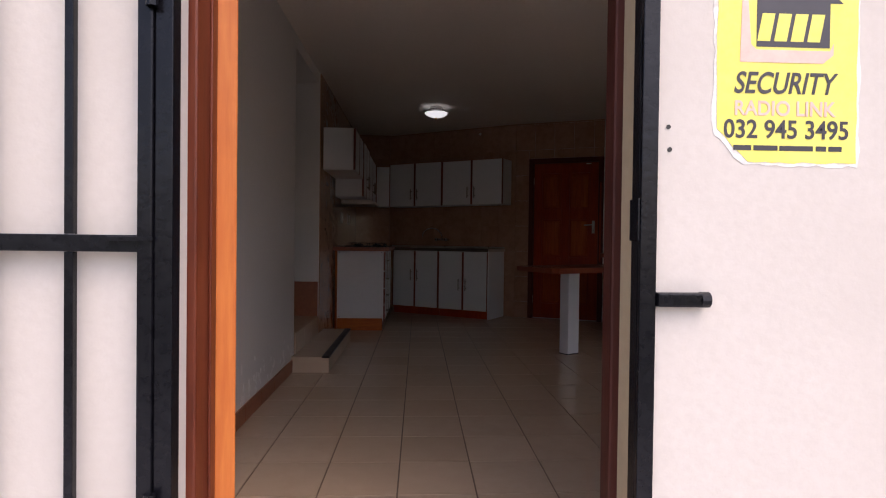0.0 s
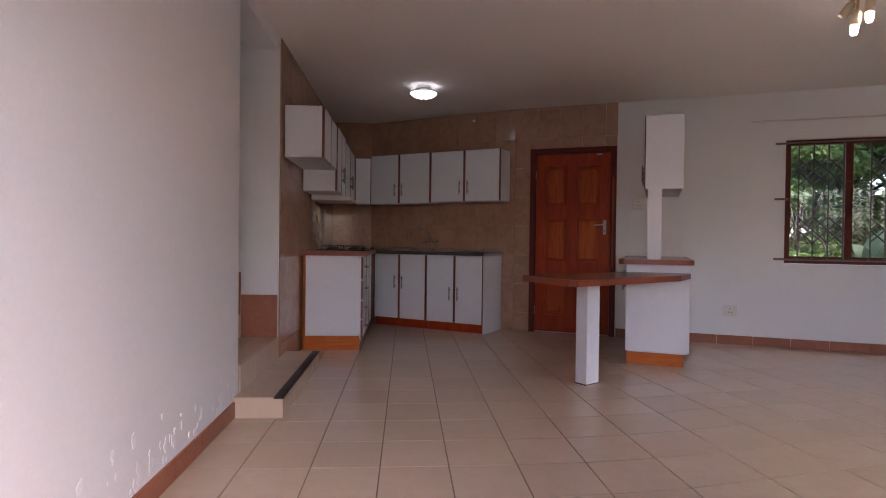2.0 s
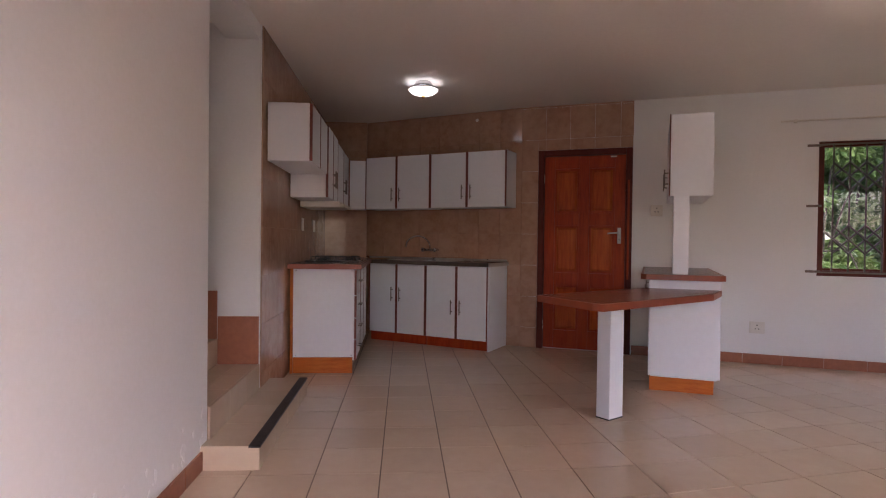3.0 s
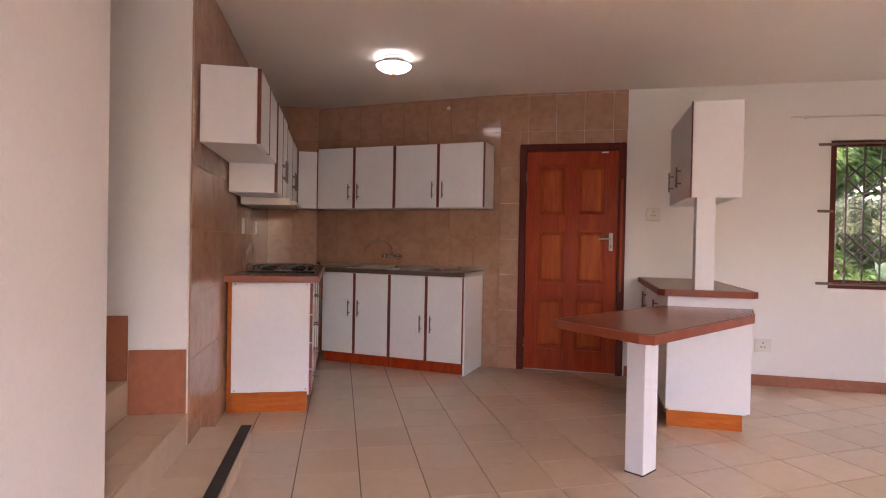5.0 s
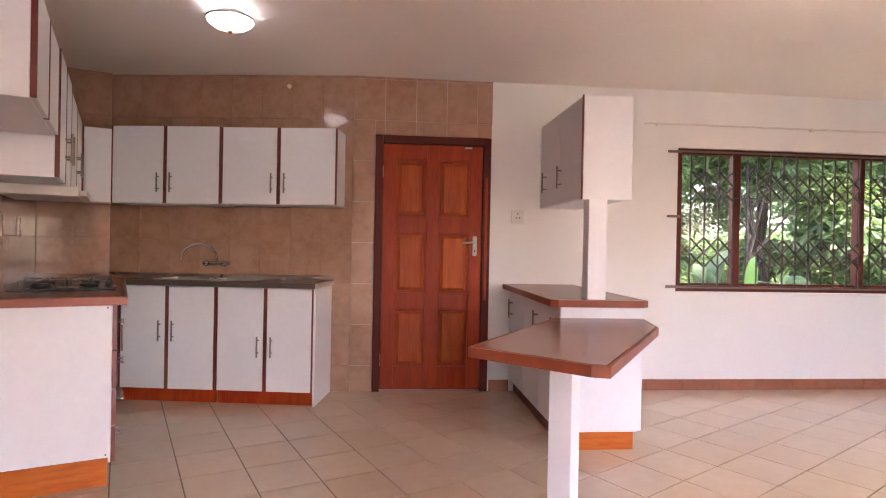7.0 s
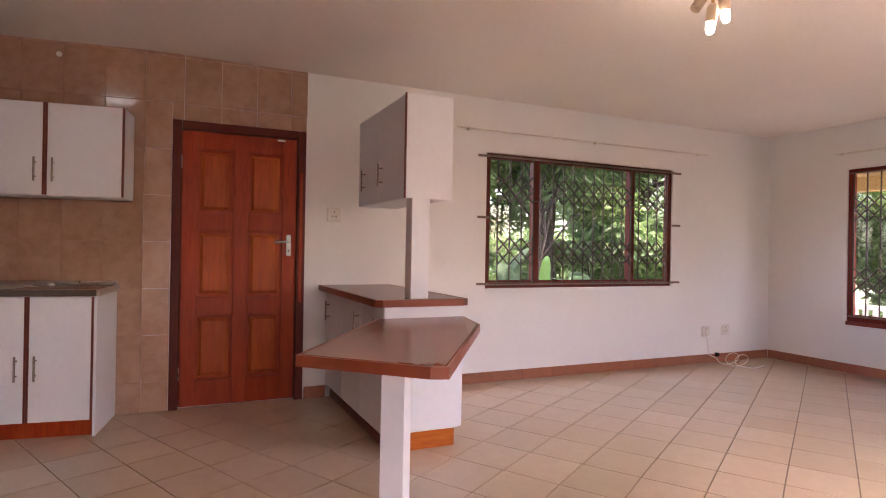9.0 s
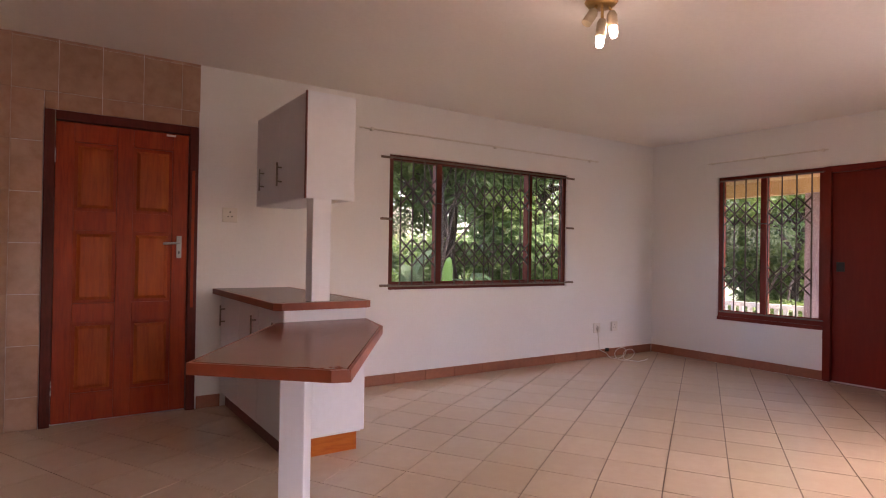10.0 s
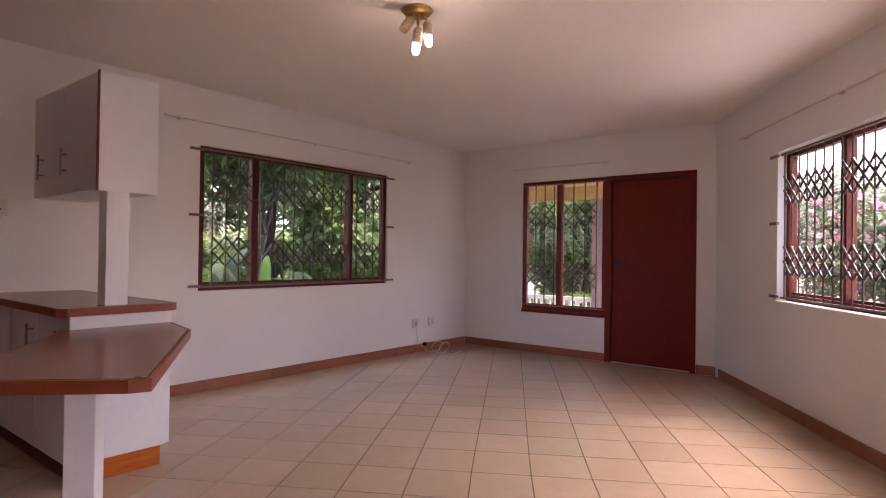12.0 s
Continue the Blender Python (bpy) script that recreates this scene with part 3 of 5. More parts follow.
def burglar_bars(m, x0, x1, z0, z1, y, face, panels, lugs=True):
    """An expanding trellis guard: panels (from, to, cells) of upright bars with two bands of crossed laths, runners and wall lugs."""
    g = thing("burglar_bars", at(m, x0, y, z0), "dark expanding trellis burglar bars across the window", "burglar bars", "trellis window guards")
    w, h = x1 - x0, z1 - z0
    for a, b, n in panels:
        pitch = (b - a) / n
        half = pitch * 0.5
        for i in range(n + 1):
            x = a - x0 + i * pitch
            part("bar", boxed(x - 0.0065, x + 0.0065, -0.003, 0.003, 0.012, h - 0.012), BARS, g)
        for zc in (h * 0.26, h * 0.745):
            for i in range(n):
                x = a - x0 + i * pitch
                for z in (zc - half, zc + half):
                    for s in (-1, 1):
                        bm = rod(bmesh.new(), (x, s * 0.006, z - s * half), (x + pitch, s * 0.006, z + s * half), 0.0085, 6)
                        part("cross_lath", bm, BARS, g)
    for (_, a, _), (b, _, _) in zip(panels, panels[1:]):
        part("link", boxed(a - x0 + 0.006, b - x0 - 0.006, -0.004, 0.004, h * 0.66, h * 0.66 + 0.009), BARS, g)
    for z in (0.006, h - 0.006):
        part("runner", boxed(-0.03, w + 0.03, -0.008, 0.008, z - 0.007, z + 0.007), LUG, g)
    if lugs:
        for x, s in ((0, -1), (w, 1)):
            for z in (0.012, h * 0.52, h - 0.012):
                a, b = sorted((x + s * 0.005, x + s * 0.125))
                y0, y1 = sorted((0.012 * face, 0.026 * face))
                part("wall_lug", boxed(a, b, y0, y1, z - 0.011, z + 0.011, bevel=0.003), LUG, g, "grey steel fixing lug")
    return g


burglar_bars(MN, N_WIN[0] + 0.03, N_WIN[1] - 0.03, N_WIN[2] + 0.03, N_WIN[3] - 0.025, WALL_N - 0.010, -0.2, ((1.238, 1.616, 3), (1.838, 2.785, 8), (2.885, 3.25, 3)))
burglar_bars(ME, E_OPEN[0] + 0.05, E_OPEN[1] - 0.05, E_OPEN[2] + 0.05, E_OPEN[3] - 0.04, -WALL_E + 0.008, 1, ((5.54, 5.965, 3), (6.075, 6.45, 3)), lugs=False)
burglar_bars(MS, S_WIN[0] + 0.02, S_WIN[1] - 0.01, S_WIN[2] + 0.02, S_WIN[3] - 0.02, WALL_S - 0.03, 1.6, ((3.02, 3.47, 4), (3.57, 4.32, 7), (4.43, 5.08, 6)))


def curtain_rail(m, x0, x1, y, facing, z0, z1=None):
    z1 = z1 or z0
    r = thing("curtain_rail", at(m, x0, y, z0), "thin white curtain rail on small brackets", "curtain rail", "curtain rails")
    L = x1 - x0
    part("rail", rod(bmesh.new(), (0, facing * 0.03, 0), (L, facing * 0.03, z1 - z0), 0.008, 8), RAIL, r)
    for k in (0.04, 0.5, 0.96):
        part("bracket", boxed(L * k - 0.012, L * k + 0.012, min(0, facing * 0.036), max(0, facing * 0.036), (z1 - z0) * k - 0.014, (z1 - z0) * k + 0.014, bevel=0.004), RAIL, r)
    return r


curtain_rail(MN, 0.81, 3.82, WALL_N, -1, 2.25)
curtain_rail(ME, 5.39, 6.63, -WALL_E, 1, 2.237)
curtain_rail(MS, 2.7, 5.82, WALL_S, 1, 2.237)


# ---- kitchen ----
def bar_handle(parent, x, y, z, facing=-1, upright=True, length=0.15):
    """A pewter bar handle on two feet, standing off a face at y."""
    d = (0, 0, length / 2) if upright else (length / 2, 0, 0)
    a, b = Vector((x, y + facing * 0.03, z)) - Vector(d), Vector((x, y + facing * 0.03, z)) + Vector(d)
    bm = rod(bmesh.new(), a, b, 0.006, 10)
    for k in (0.2, 0.8):
        p = a.lerp(b, k)
        rod(bm, (p.x, y, p.z), p, 0.005, 8)
    return part("handle", bm, PEWTER, parent, "pewter bar handle")


def cabinet(name, m, w, d, h, doors, label, category, group, kick=0.0, handle_z=0.3, kick_mat=EDGE, sides=(True, True), pull=None):
    """A melamine carcass with red-edged doors. Front at y = 0 facing -y, depth along +y."""
    c = thing(name, m, label, category, group)
    part("carcass", boxed(0.002, w - 0.002, 0.018, d, kick, h, bevel=0.0015), MELAMINE, c)
    if kick:
        part("kickboard", boxed(0.004, w - 0.004, 0.045, 0.062, 0.0, kick - 0.001, bevel=0.0015), kick_mat, c, "varnished kickboard")
    x = 0.0
    for i, dw in enumerate(doors):
        door = part("door", boxed(x + 0.0135, x + dw - 0.0135, -0.001, 0.0165, kick + 0.004, h - 0.004, bevel=0.0015), MELAMINE, c)
        for ex in (x + 0.0015, x + dw - 0.013):
            part("edge_strip", boxed(ex, ex + 0.0115, -0.003, 0.0165, kick + 0.004, h - 0.004), EDGE, door, "red-brown edge strip")
        right = (i % 2 == 0) if pull is None else pull[i]
        if right is not None:
            bar_handle(door, x + dw - 0.05 if right else x + 0.05, -0.001, handle_z)
        x += dw
    return c


UP0, UP1 = 1.47, 2.035
for i, (u0, u1, u2) in enumerate(((-3.415, -2.99, -2.555), (-2.553, -2.108, -1.662))):
    cabinet("wall_cabinet", at(MK, u0, WALL_N - 0.30, UP0 + 0.006 * i), u2 - u0, 0.290, UP1 - UP0 + 0.03 - 0.01 * i, (u1 - u0, u2 - u1), "white two-door wall cabinet with red-brown edging", "wall cabinet", "wall cabinets over the sink", handle_z=0.16)
for u0, u1, u2, pull_z in ((-3.215, -2.855, -2.491, 0.53), (-2.489, -2.123, -1.770, 0.43)):
    cabinet("base_cabinet", at(MK, u0, WALL_N - 0.49, 0), u2 - u0, 0.481, 0.857, (u1 - u0, u2 - u1), "white two-door base cabinet with red-brown edging", "base cabinet", "base cabinets under the sink", kick=0.10, handle_z=pull_z, kick_mat=REDWOOD)

end = thing("end_panel", at(MK, -1.7695, WALL_N - 0.490, 0), "white melamine end panel of the sink cabinets", "panel")
part("board", boxed(0.0, 0.016, 0.0, 0.481, 0.0, 0.857, bevel=0.001), MELAMINE, end)
filler = thing("wall_cabinet", pose(-0.395, 8.075, UP0), "narrow white corner wall cabinet", "wall cabinet")
part("carcass", boxed(0.002, 0.185, 0.0, 0.25, 0, 0.56, bevel=0.0015), MELAMINE, filler)
part("edge_strip", boxed(0.0, 0.0075, -0.003, -0.0005, 0, 0.56), EDGE, filler, "red-brown edge strip")

# west side: wall cabinets face +x, so their frame is turned a quarter
cabinet("wall_cabinet", pose(-0.40, 5.335, 1.655, 0, 0, 90), 0.82, 0.300, 0.40, (0.41, 0.41), "white wall cabinet with a bare end panel by the steps", "wall cabinet", "wall cabinets along the side wall", pull=(None, None))
cabinet("wall_cabinet", pose(-0.395, 6.16, 1.465, 0, 0, 90), 0.74, 0.305, 0.60, (0.37, 0.37), "white wall cabinet with red-brown edging over the hob", "wall cabinet", "wall cabinets along the side wall", handle_z=0.18, pull=(True, False))
cabinet("wall_cabinet", pose(-0.40, 6.92, 1.49, 0, 0, 90), 1.13, 0.300, 0.56, (0.565, 0.565), "white wall cabinet with red-brown edging near the corner", "wall cabinet", "wall cabinets along the side wall", handle_z=0.18, pull=(True, False))
hood = thing("extractor_hood", pose(-0.70, 6.60, 1.43), "slim white extractor hood under the wall cabinets", "extractor hood")
part("casing", boxed(0.004, 0.36, 0.0, 0.58, -0.02, 0.034, bevel=0.008), PLASTIC, hood)
part("visor", boxed(0.361, 0.40, 0.01, 0.57, -0.016, 0.012, bevel=0.004), PLASTIC, hood)

side_unit = thing("base_cabinet", pose(-0.70, 6.17, 0), "white drawer unit with a wide end panel under the hob", "base cabinet")
part("carcass", boxed(0.004, 0.53, 0.02, 1.36, 0.105, 0.872, bevel=0.0015), MELAMINE, side_unit)
part("end_panel", boxed(0.028, 0.530, 0.0, 0.0195, 0.135, 0.871, bevel=0.002), MELAMINE, side_unit, "plain white end panel with small screws")
part("post", boxed(0.003, 0.026, -0.006, 0.0195, 0.0, 0.872, bevel=0.002), KICK, side_unit, "orange varnished wooden edge")
part("kickboard", boxed(0.028, 0.520, 0.006, 0.024, 0.0, 0.132, bevel=0.002), KICK, side_unit, "orange varnished kickboard")
part("kickboard", boxed(0.485, 0.50, 0.025, 1.36, 0.0, 0.104, bevel=0.002), EDGE, side_unit)
for i, (z0, z1) in enumerate(((0.11, 0.28), (0.284, 0.46), (0.464, 0.65), (0.654, 0.868))):
    drawer = part("drawer", boxed(0.5315, 0.547, 0.03, 0.47, z0, z1 - 0.004, bevel=0.0015), MELAMINE, side_unit)
    for y0 in (0.012, 0.4705):
        part("edge_strip", boxed(0.5315, 0.5495, y0, y0 + 0.0175, z0, z1 - 0.004), EDGE, drawer, "red-brown edge strip")
    bm = rod(bmesh.new(), (0.577, 0.18, (z0 + z1) / 2), (0.577, 0.33, (z0 + z1) / 2), 0.006, 10)
    for y in (0.205, 0.305):
        rod(bm, (0.547, y, (z0 + z1) / 2), (0.577, y, (z0 + z1) / 2), 0.005, 8)
    part("handle", bm, PEWTER, drawer, "pewter bar handle")
for y0, y1, hy in ((0.495, 0.92, 0.87), (0.925, 1.355, 0.97)):
    d = part("door", boxed(0.5315, 0.547, y0 + 0.01, y1 - 0.01, 0.11, 0.868, bevel=0.0015), MELAMINE, side_unit)
    for ey in (y0, y1 - 0.0095):
        part("edge_strip", boxed(0.5315, 0.5495, ey, ey + 0.0095, 0.11, 0.868), EDGE, d, "red-brown edge strip")
    part("handle", rod(bmesh.new(), (0.577, hy, 0.5), (0.577, hy, 0.65), 0.006, 10), PEWTER, d)
for x, z in ((0.05, 0.857), (0.51, 0.857), (0.05, 0.15), (0.51, 0.15)):
    part("screw", rod(bmesh.new(), (x, -0.0012, z), (x, 0.001, z), 0.004, 10), DARKHOLE, side_unit)

TOP, SIDE_TOP = 0.885, 0.9135
side_top = thing("worktop", pose(0, 0, SIDE_TOP), "brown laminate worktop with a red-brown wooden edge", "worktop")
part("surface", slab([(-0.712, 6.135), (-0.125, 6.135), (-0.125, 7.66), (-0.125, 7.78), (-0.300, 8.30), (-0.712, 8.42)], -0.038, 0.0, bevel=0.003), LAMINATE, side_top)
part("edge", boxed(-0.714, -0.106, 6.112, 6.134, -0.040, 0.001, bevel=0.004), TOPEDGE, side_top, "red-brown wooden edge")
part("edge", boxed(-0.1245, -0.106, 6.1345, 7.64, -0.040, 0.001, bevel=0.004), TOPEDGE, side_top)

sink_top = thing("worktop", at(MK, 0, 0, TOP + 0.012), "grey-brown worktop with an inset steel double sink", "worktop")
n0, n1 = WALL_N - 0.51, WALL_N - 0.008
bowls = ((-2.98, -2.65), (-2.58, -2.25))
b0, b1 = n0 + 0.10, n1 - 0.09
bm = pierced(-3.22, -1.752, 0.0, 0.036, n0, n1, [(a, b, b0, b1) for a, b in bowls])
bm.transform(Matrix.Rotation(radians(-90), 4, "X"))
part("surface", bm, surface("grey_brown_laminate", (0.20, 0.16, 0.135), (0.15, 0.115, 0.095), 120, 4, 0.25, bump=0.01), sink_top)
part("edge", boxed(-3.20, -1.752, n0 - 0.016, n0 - 0.0005, -0.038, 0.001, bevel=0.003), surface("dark_top_edge", (0.09, 0.07, 0.06), None, 60, 4, 0.35), sink_top, "dark front edge")
part("edge", boxed(-1.7515, -1.738, n0 - 0.016, n1, -0.038, 0.001, bevel=0.003), STEEL, sink_top)
part("upstand", boxed(-3.60, -1.752, n1 - 0.006, n1 + 0.001, 0.0005, 0.025, bevel=0.002), STEEL, sink_top, "thin metal upstand at the wall")
sink = thing("sink", at(MK, 0, 0, TOP + 0.012), "stainless steel double-bowl sink set in the worktop", "sink")
for a, b in bowls:
    bm = bmesh.new()
    t = 0.004
    box(bm, a + t, b - t, b0 + t, b1 - t, -0.16, -0.156)
    box(bm, a, a + t, b0, b1, -0.16, 0.002)
    box(bm, b - t, b, b0, b1, -0.16, 0.002)
    box(bm, a + t, b - t, b0, b0 + t, -0.16, 0.002)
    box(bm, a + t, b - t, b1 - t, b1, -0.16, 0.002)
    bowl = part("bowl", bm, STEEL, sink)
    rim = bmesh.new()
    for s in ((a - 0.02, b + 0.02, b0 - 0.02, b0), (a - 0.02, b + 0.02, b1, b1 + 0.02), (a - 0.02, a, b0, b1), (b, b + 0.02, b0, b1)):
        box(rim, *s, 0.001, 0.004)
    part("rim", rim, STEEL, bowl)
    part("drain", rod(bmesh.new(), ((a + b) / 2, (b0 + b1) / 2, -0.156), ((a + b) / 2, (b0 + b1) / 2, -0.152), 0.035, 20), CHROME, bowl)
plug = thing("sink_plug", at(MK, -2.12, n1 - 0.10, TOP + 0.0125), "small white sink plug on the worktop", "plug")
part("cap", lathe([(0.0, 0.0), (0.022, 0.0), (0.02, 0.012), (0.006, 0.016), (0.0, 0.02)], 16), PLASTIC, plug)

tap = thing("tap", at(MK, -2.68, n1 + 0.002, 1.012), "chrome wall-mounted swan-neck mixer tap", "tap")
part("body", rod(bmesh.new(), (-0.085, -0.045, 0), (0.085, -0.045, 0), 0.014, 14), CHROME, tap)
for x in (-0.075, 0.075):
    part("inlet", rod(bmesh.new(), (x, 0.0, 0), (x, -0.045, 0), 0.017, 14), CHROME, tap)
    part("knob", lathe([(0.0, 0.0), (0.018, 0.0), (0.023, 0.012), (0.023, 0.03), (0.015, 0.038), (0.0, 0.04)], 16), CHROME, tap).matrix_local = pose(x, -0.06, 0, 90, 0, 0)
pts = [(0, -0.05, 0.0), (0, -0.055, 0.05)] + [(-0.085 + 0.085 * math.cos(a), -0.065 - 0.02 * k, 0.07 + 0.085 * math.sin(a)) for k, a in enumerate(np.linspace(0, math.pi * 0.95, 12))]
pts += [(-0.17, -0.30, 0.03)]
part("spout", tube(pts, 0.0085, 10), CHROME, tap, "curved chrome spout")

hob = thing("gas_hob", pose(-0.66, 6.55, SIDE_TOP + 0.001), "black gas hob with low pan supports", "hob")
part("plate", boxed(0.02, 0.50, 0.0, 0.58, 0.0, 0.012, bevel=0.004), HOB, hob)
for x in (0.15, 0.37):
    for y in (0.16, 0.42):
        b = part("burner", lathe([(0.0, 0.012), (0.045, 0.012), (0.045, 0.024), (0.03, 0.03), (0.0, 0.03)], 20), HOB, hob)
        b.location = (x, y, 0)
        bm = bmesh.new()
        for k in range(4):
            a = k * math.pi / 2
            rod(bm, (0.02 * math.cos(a), 0.02 * math.sin(a), 0.042), (0.10 * math.cos(a), 0.10 * math.sin(a), 0.042), 0.004, 6)
            rod(bm, (0.10 * math.cos(a), 0.10 * math.sin(a), 0.042), (0.10 * math.cos(a), 0.10 * math.sin(a), 0.012), 0.004, 6)
        part("pan_support", bm, HOB, hob).location = (x, y, 0)
for k in range(4):
    part("knob", rod(bmesh.new(), (0.465, 0.17 + k * 0.08, 0.012), (0.465, 0.17 + k * 0.08, 0.03), 0.017, 14), HOB, hob)


# ---- breakfast bar ----
island = thing("base_cabinet", at(MN, -0.305, 5.955, 0), "white peninsula base cabinet on an orange kickboard", "base cabinet")
IL = WALL_N - 0.004 - 5.955
part("carcass", boxed(0.02, 0.485, 0.018, IL, 0.105, 0.845, bevel=0.0015), MELAMINE, island)
part("front_panel", boxed(0.0, 0.502, 0.0, 0.0175, 0.115, 0.843, bevel=0.006), MELAMINE, island, "plain white end panel")
part("kickboard", boxed(0.012, 0.462, 0.020, 0.038, 0.0, 0.113, bevel=0.002), KICK, island, "orange varnished kickboard")
part("kickboard", boxed(0.045, 0.060, 0.04, IL, 0.0, 0.104, bevel=0.002), EDGE, island)
part("plinth", boxed(0.43, 0.445, 0.04, IL, 0.0, 0.104), EDGE, island)
part("side_trim", boxed(0.4855, 0.497, 0.018, 0.05, 0.2, 0.843, bevel=0.002), STEEL, island, "thin grey trim strip")
for i, (y0, y1, hy) in enumerate(((0.02, 0.47, 0.10), (0.474, 0.92, 0.52), (0.924, IL - 0.01, 1.30))):
    d = part("door", boxed(0.002, 0.0195, y0 + 0.002, y1 - 0.002, 0.11, 0.842, bevel=0.0015), MELAMINE, island)
    bm = rod(bmesh.new(), (-0.03, hy, 0.62), (-0.03, hy, 0.77), 0.006, 10)
    for z in (0.65, 0.74):
        rod(bm, (0.002, hy, z), (-0.03, hy, z), 0.005, 8)
    part("handle", bm, PEWTER, d, "pewter bar handle")

island_top = thing("worktop", at(MN, 0, 0, TOP), "brown laminate peninsula top with a rounded wooden edge", "worktop")
part("surface", boxed(-0.345, 0.205, 5.962, WALL_N - 0.002, -0.038, 0.0, bevel=0.002), LAMINATE, island_top)
part("edge", slab([(-0.365, 5.955), (-0.325, 5.925), (0.185, 5.925), (0.225, 5.955), (0.225, 5.9615), (-0.365, 5.9615)], -0.040, 0.001, bevel=0.0), TOPEDGE, island_top, "red-brown wooden edge")
part("edge", boxed(-0.365, -0.3455, 5.962, WALL_N - 0.002, -0.040, 0.001, bevel=0.004), TOPEDGE, island_top)
part("edge", boxed(0.2055, 0.225, 5.962, WALL_N - 0.002, -0.040, 0.001, bevel=0.004), TOPEDGE, island_top)

BAR = [(-0.335, 5.953), (0.185, 5.953), (0.10, 5.585), (-0.542, 4.605), (-0.592, 4.622), (-0.965, 4.985)]
bar_top = thing("bar_table", at(MN, 0, 0, 0), "angled brown breakfast bar on a square white post", "breakfast bar")


def inner(outline, d):
    """The outline drawn in by d, corner by corner."""
    out = []
    for (ax, ay), (bx, by), (cx, cy) in zip(outline[-1:] + outline[:-1], outline, outline[1:] + outline[:1]):
        p, q = Vector((bx - ax, by - ay)).normalized(), Vector((cx - bx, cy - by)).normalized()
        a, b = Vector((p.y, -p.x)), Vector((q.y, -q.x))
        k = (a + b) / (1 + a.dot(b))
        out.append((bx + k.x * d, by + k.y * d))
    return out


part("tabletop", slab(inner(BAR, 0.0012), 0.7385, 0.7795, bevel=0.003), LAMINATE, bar_top)
BO = inner(BAR, -0.012)
edge = bmesh.new()
for a, b, c, d in zip(BO, BO[1:] + BO[:1], BAR[1:] + BAR[:1], BAR):
    lo = [edge.verts.new((*p, 0.736)) for p in (a, b, c, d)]
    hi = [edge.verts.new((*p, 0.778)) for p in (a, b, c, d)]
    for q in ((lo[0], lo[1], hi[1], hi[0]), (hi[0], hi[1], hi[2], hi[3]), (lo[3], lo[2], lo[1], lo[0])):
        edge.faces.new(q)
bmesh.ops.remove_doubles(edge, verts=edge.verts, dist=1e-4)
bmesh.ops.recalc_face_normals(edge, faces=edge.faces)
part("edge", edge, TOPEDGE, bar_top, "red-brown wooden edge")
post = part("leg", boxed(-0.05, 0.05, -0.07, 0.07, 0.0, 0.7355, bevel=0.004), MELAMINE, bar_top, "square white-clad post")
post.matrix_local = pose(-0.53, 5.125, 0, 0, 0, -33)
part("foot_gap", boxed(-0.051, 0.051, -0.071, 0.071, 0.0, 0.008), DARKHOLE, post)

column = thing("column", at(MN, -0.142, 5.968, TOP + 0.0015), "white square column between counter and wall cabinet", "column")
part("shaft", boxed(0.0, 0.112, 0.0, 0.095, 0.0, 1.482 - TOP - 0.007, bevel=0.003), MELAMINE, column)
over = thing("wall_cabinet", at(MN, -0.17, 6.01, 1.482), "white overhead cabinet on a column above the counter", "wall cabinet")
OL = 0.97
part("carcass", boxed(0.02, 0.30, 0.018, OL, 0.0, 0.615, bevel=0.0015), MELAMINE, over)
part("end_panel", boxed(0.004, 0.305, 0.0, 0.0175, -0.004, 0.618, bevel=0.004), MELAMINE, over, "plain white end panel")
part("edge_strip", boxed(-0.004, 0.0035, 0.0, 0.0175, -0.004, 0.618, bevel=0.001), EDGE, over, "dark edge strip")
for y0, y1, hy in ((0.02, 0.49, 0.43), (0.494, 0.966, 0.80)):
    d = part("door", boxed(0.001, 0.0185, y0, y1, 0.002, 0.613, bevel=0.0015), MELAMINE, over)
    bm = rod(bmesh.new(), (-0.03, hy, 0.10), (-0.03, hy, 0.25), 0.006, 10)
    for z in (0.13, 0.22):
        rod(bm, (0.001, hy, z), (-0.03, hy, z), 0.005, 8)
    part("handle", bm, PEWTER, d, "pewter bar handle")


# ---- lamps ----
dome = thing("ceiling_lamp", pose(0.40, 6.53, CEIL), "lit opal glass dome lamp on a chrome ceiling rose", "ceiling lamp")
part("base", lathe([(0.0, 0.0), (0.07, 0.0), (0.072, -0.008), (0.10, -0.050), (0.0, -0.055)], 32), CHROME, dome)
part("shade", lathe([(0.126, -0.058), (0.132, -0.064), (0.124, -0.082), (0.096, -0.102), (0.05, -0.117), (0.0, -0.122)], 40), DOME, dome, "glowing opal glass bowl")
part("rim", lathe([(0.122, -0.052), (0.137, -0.056), (0.137, -0.065), (0.127, -0.067)], 40), CHROME, dome)
part("finial", lathe([(0.0, -0.122), (0.018, -0.124), (0.012, -0.142), (0.0, -0.146)], 16), BRASS, dome)

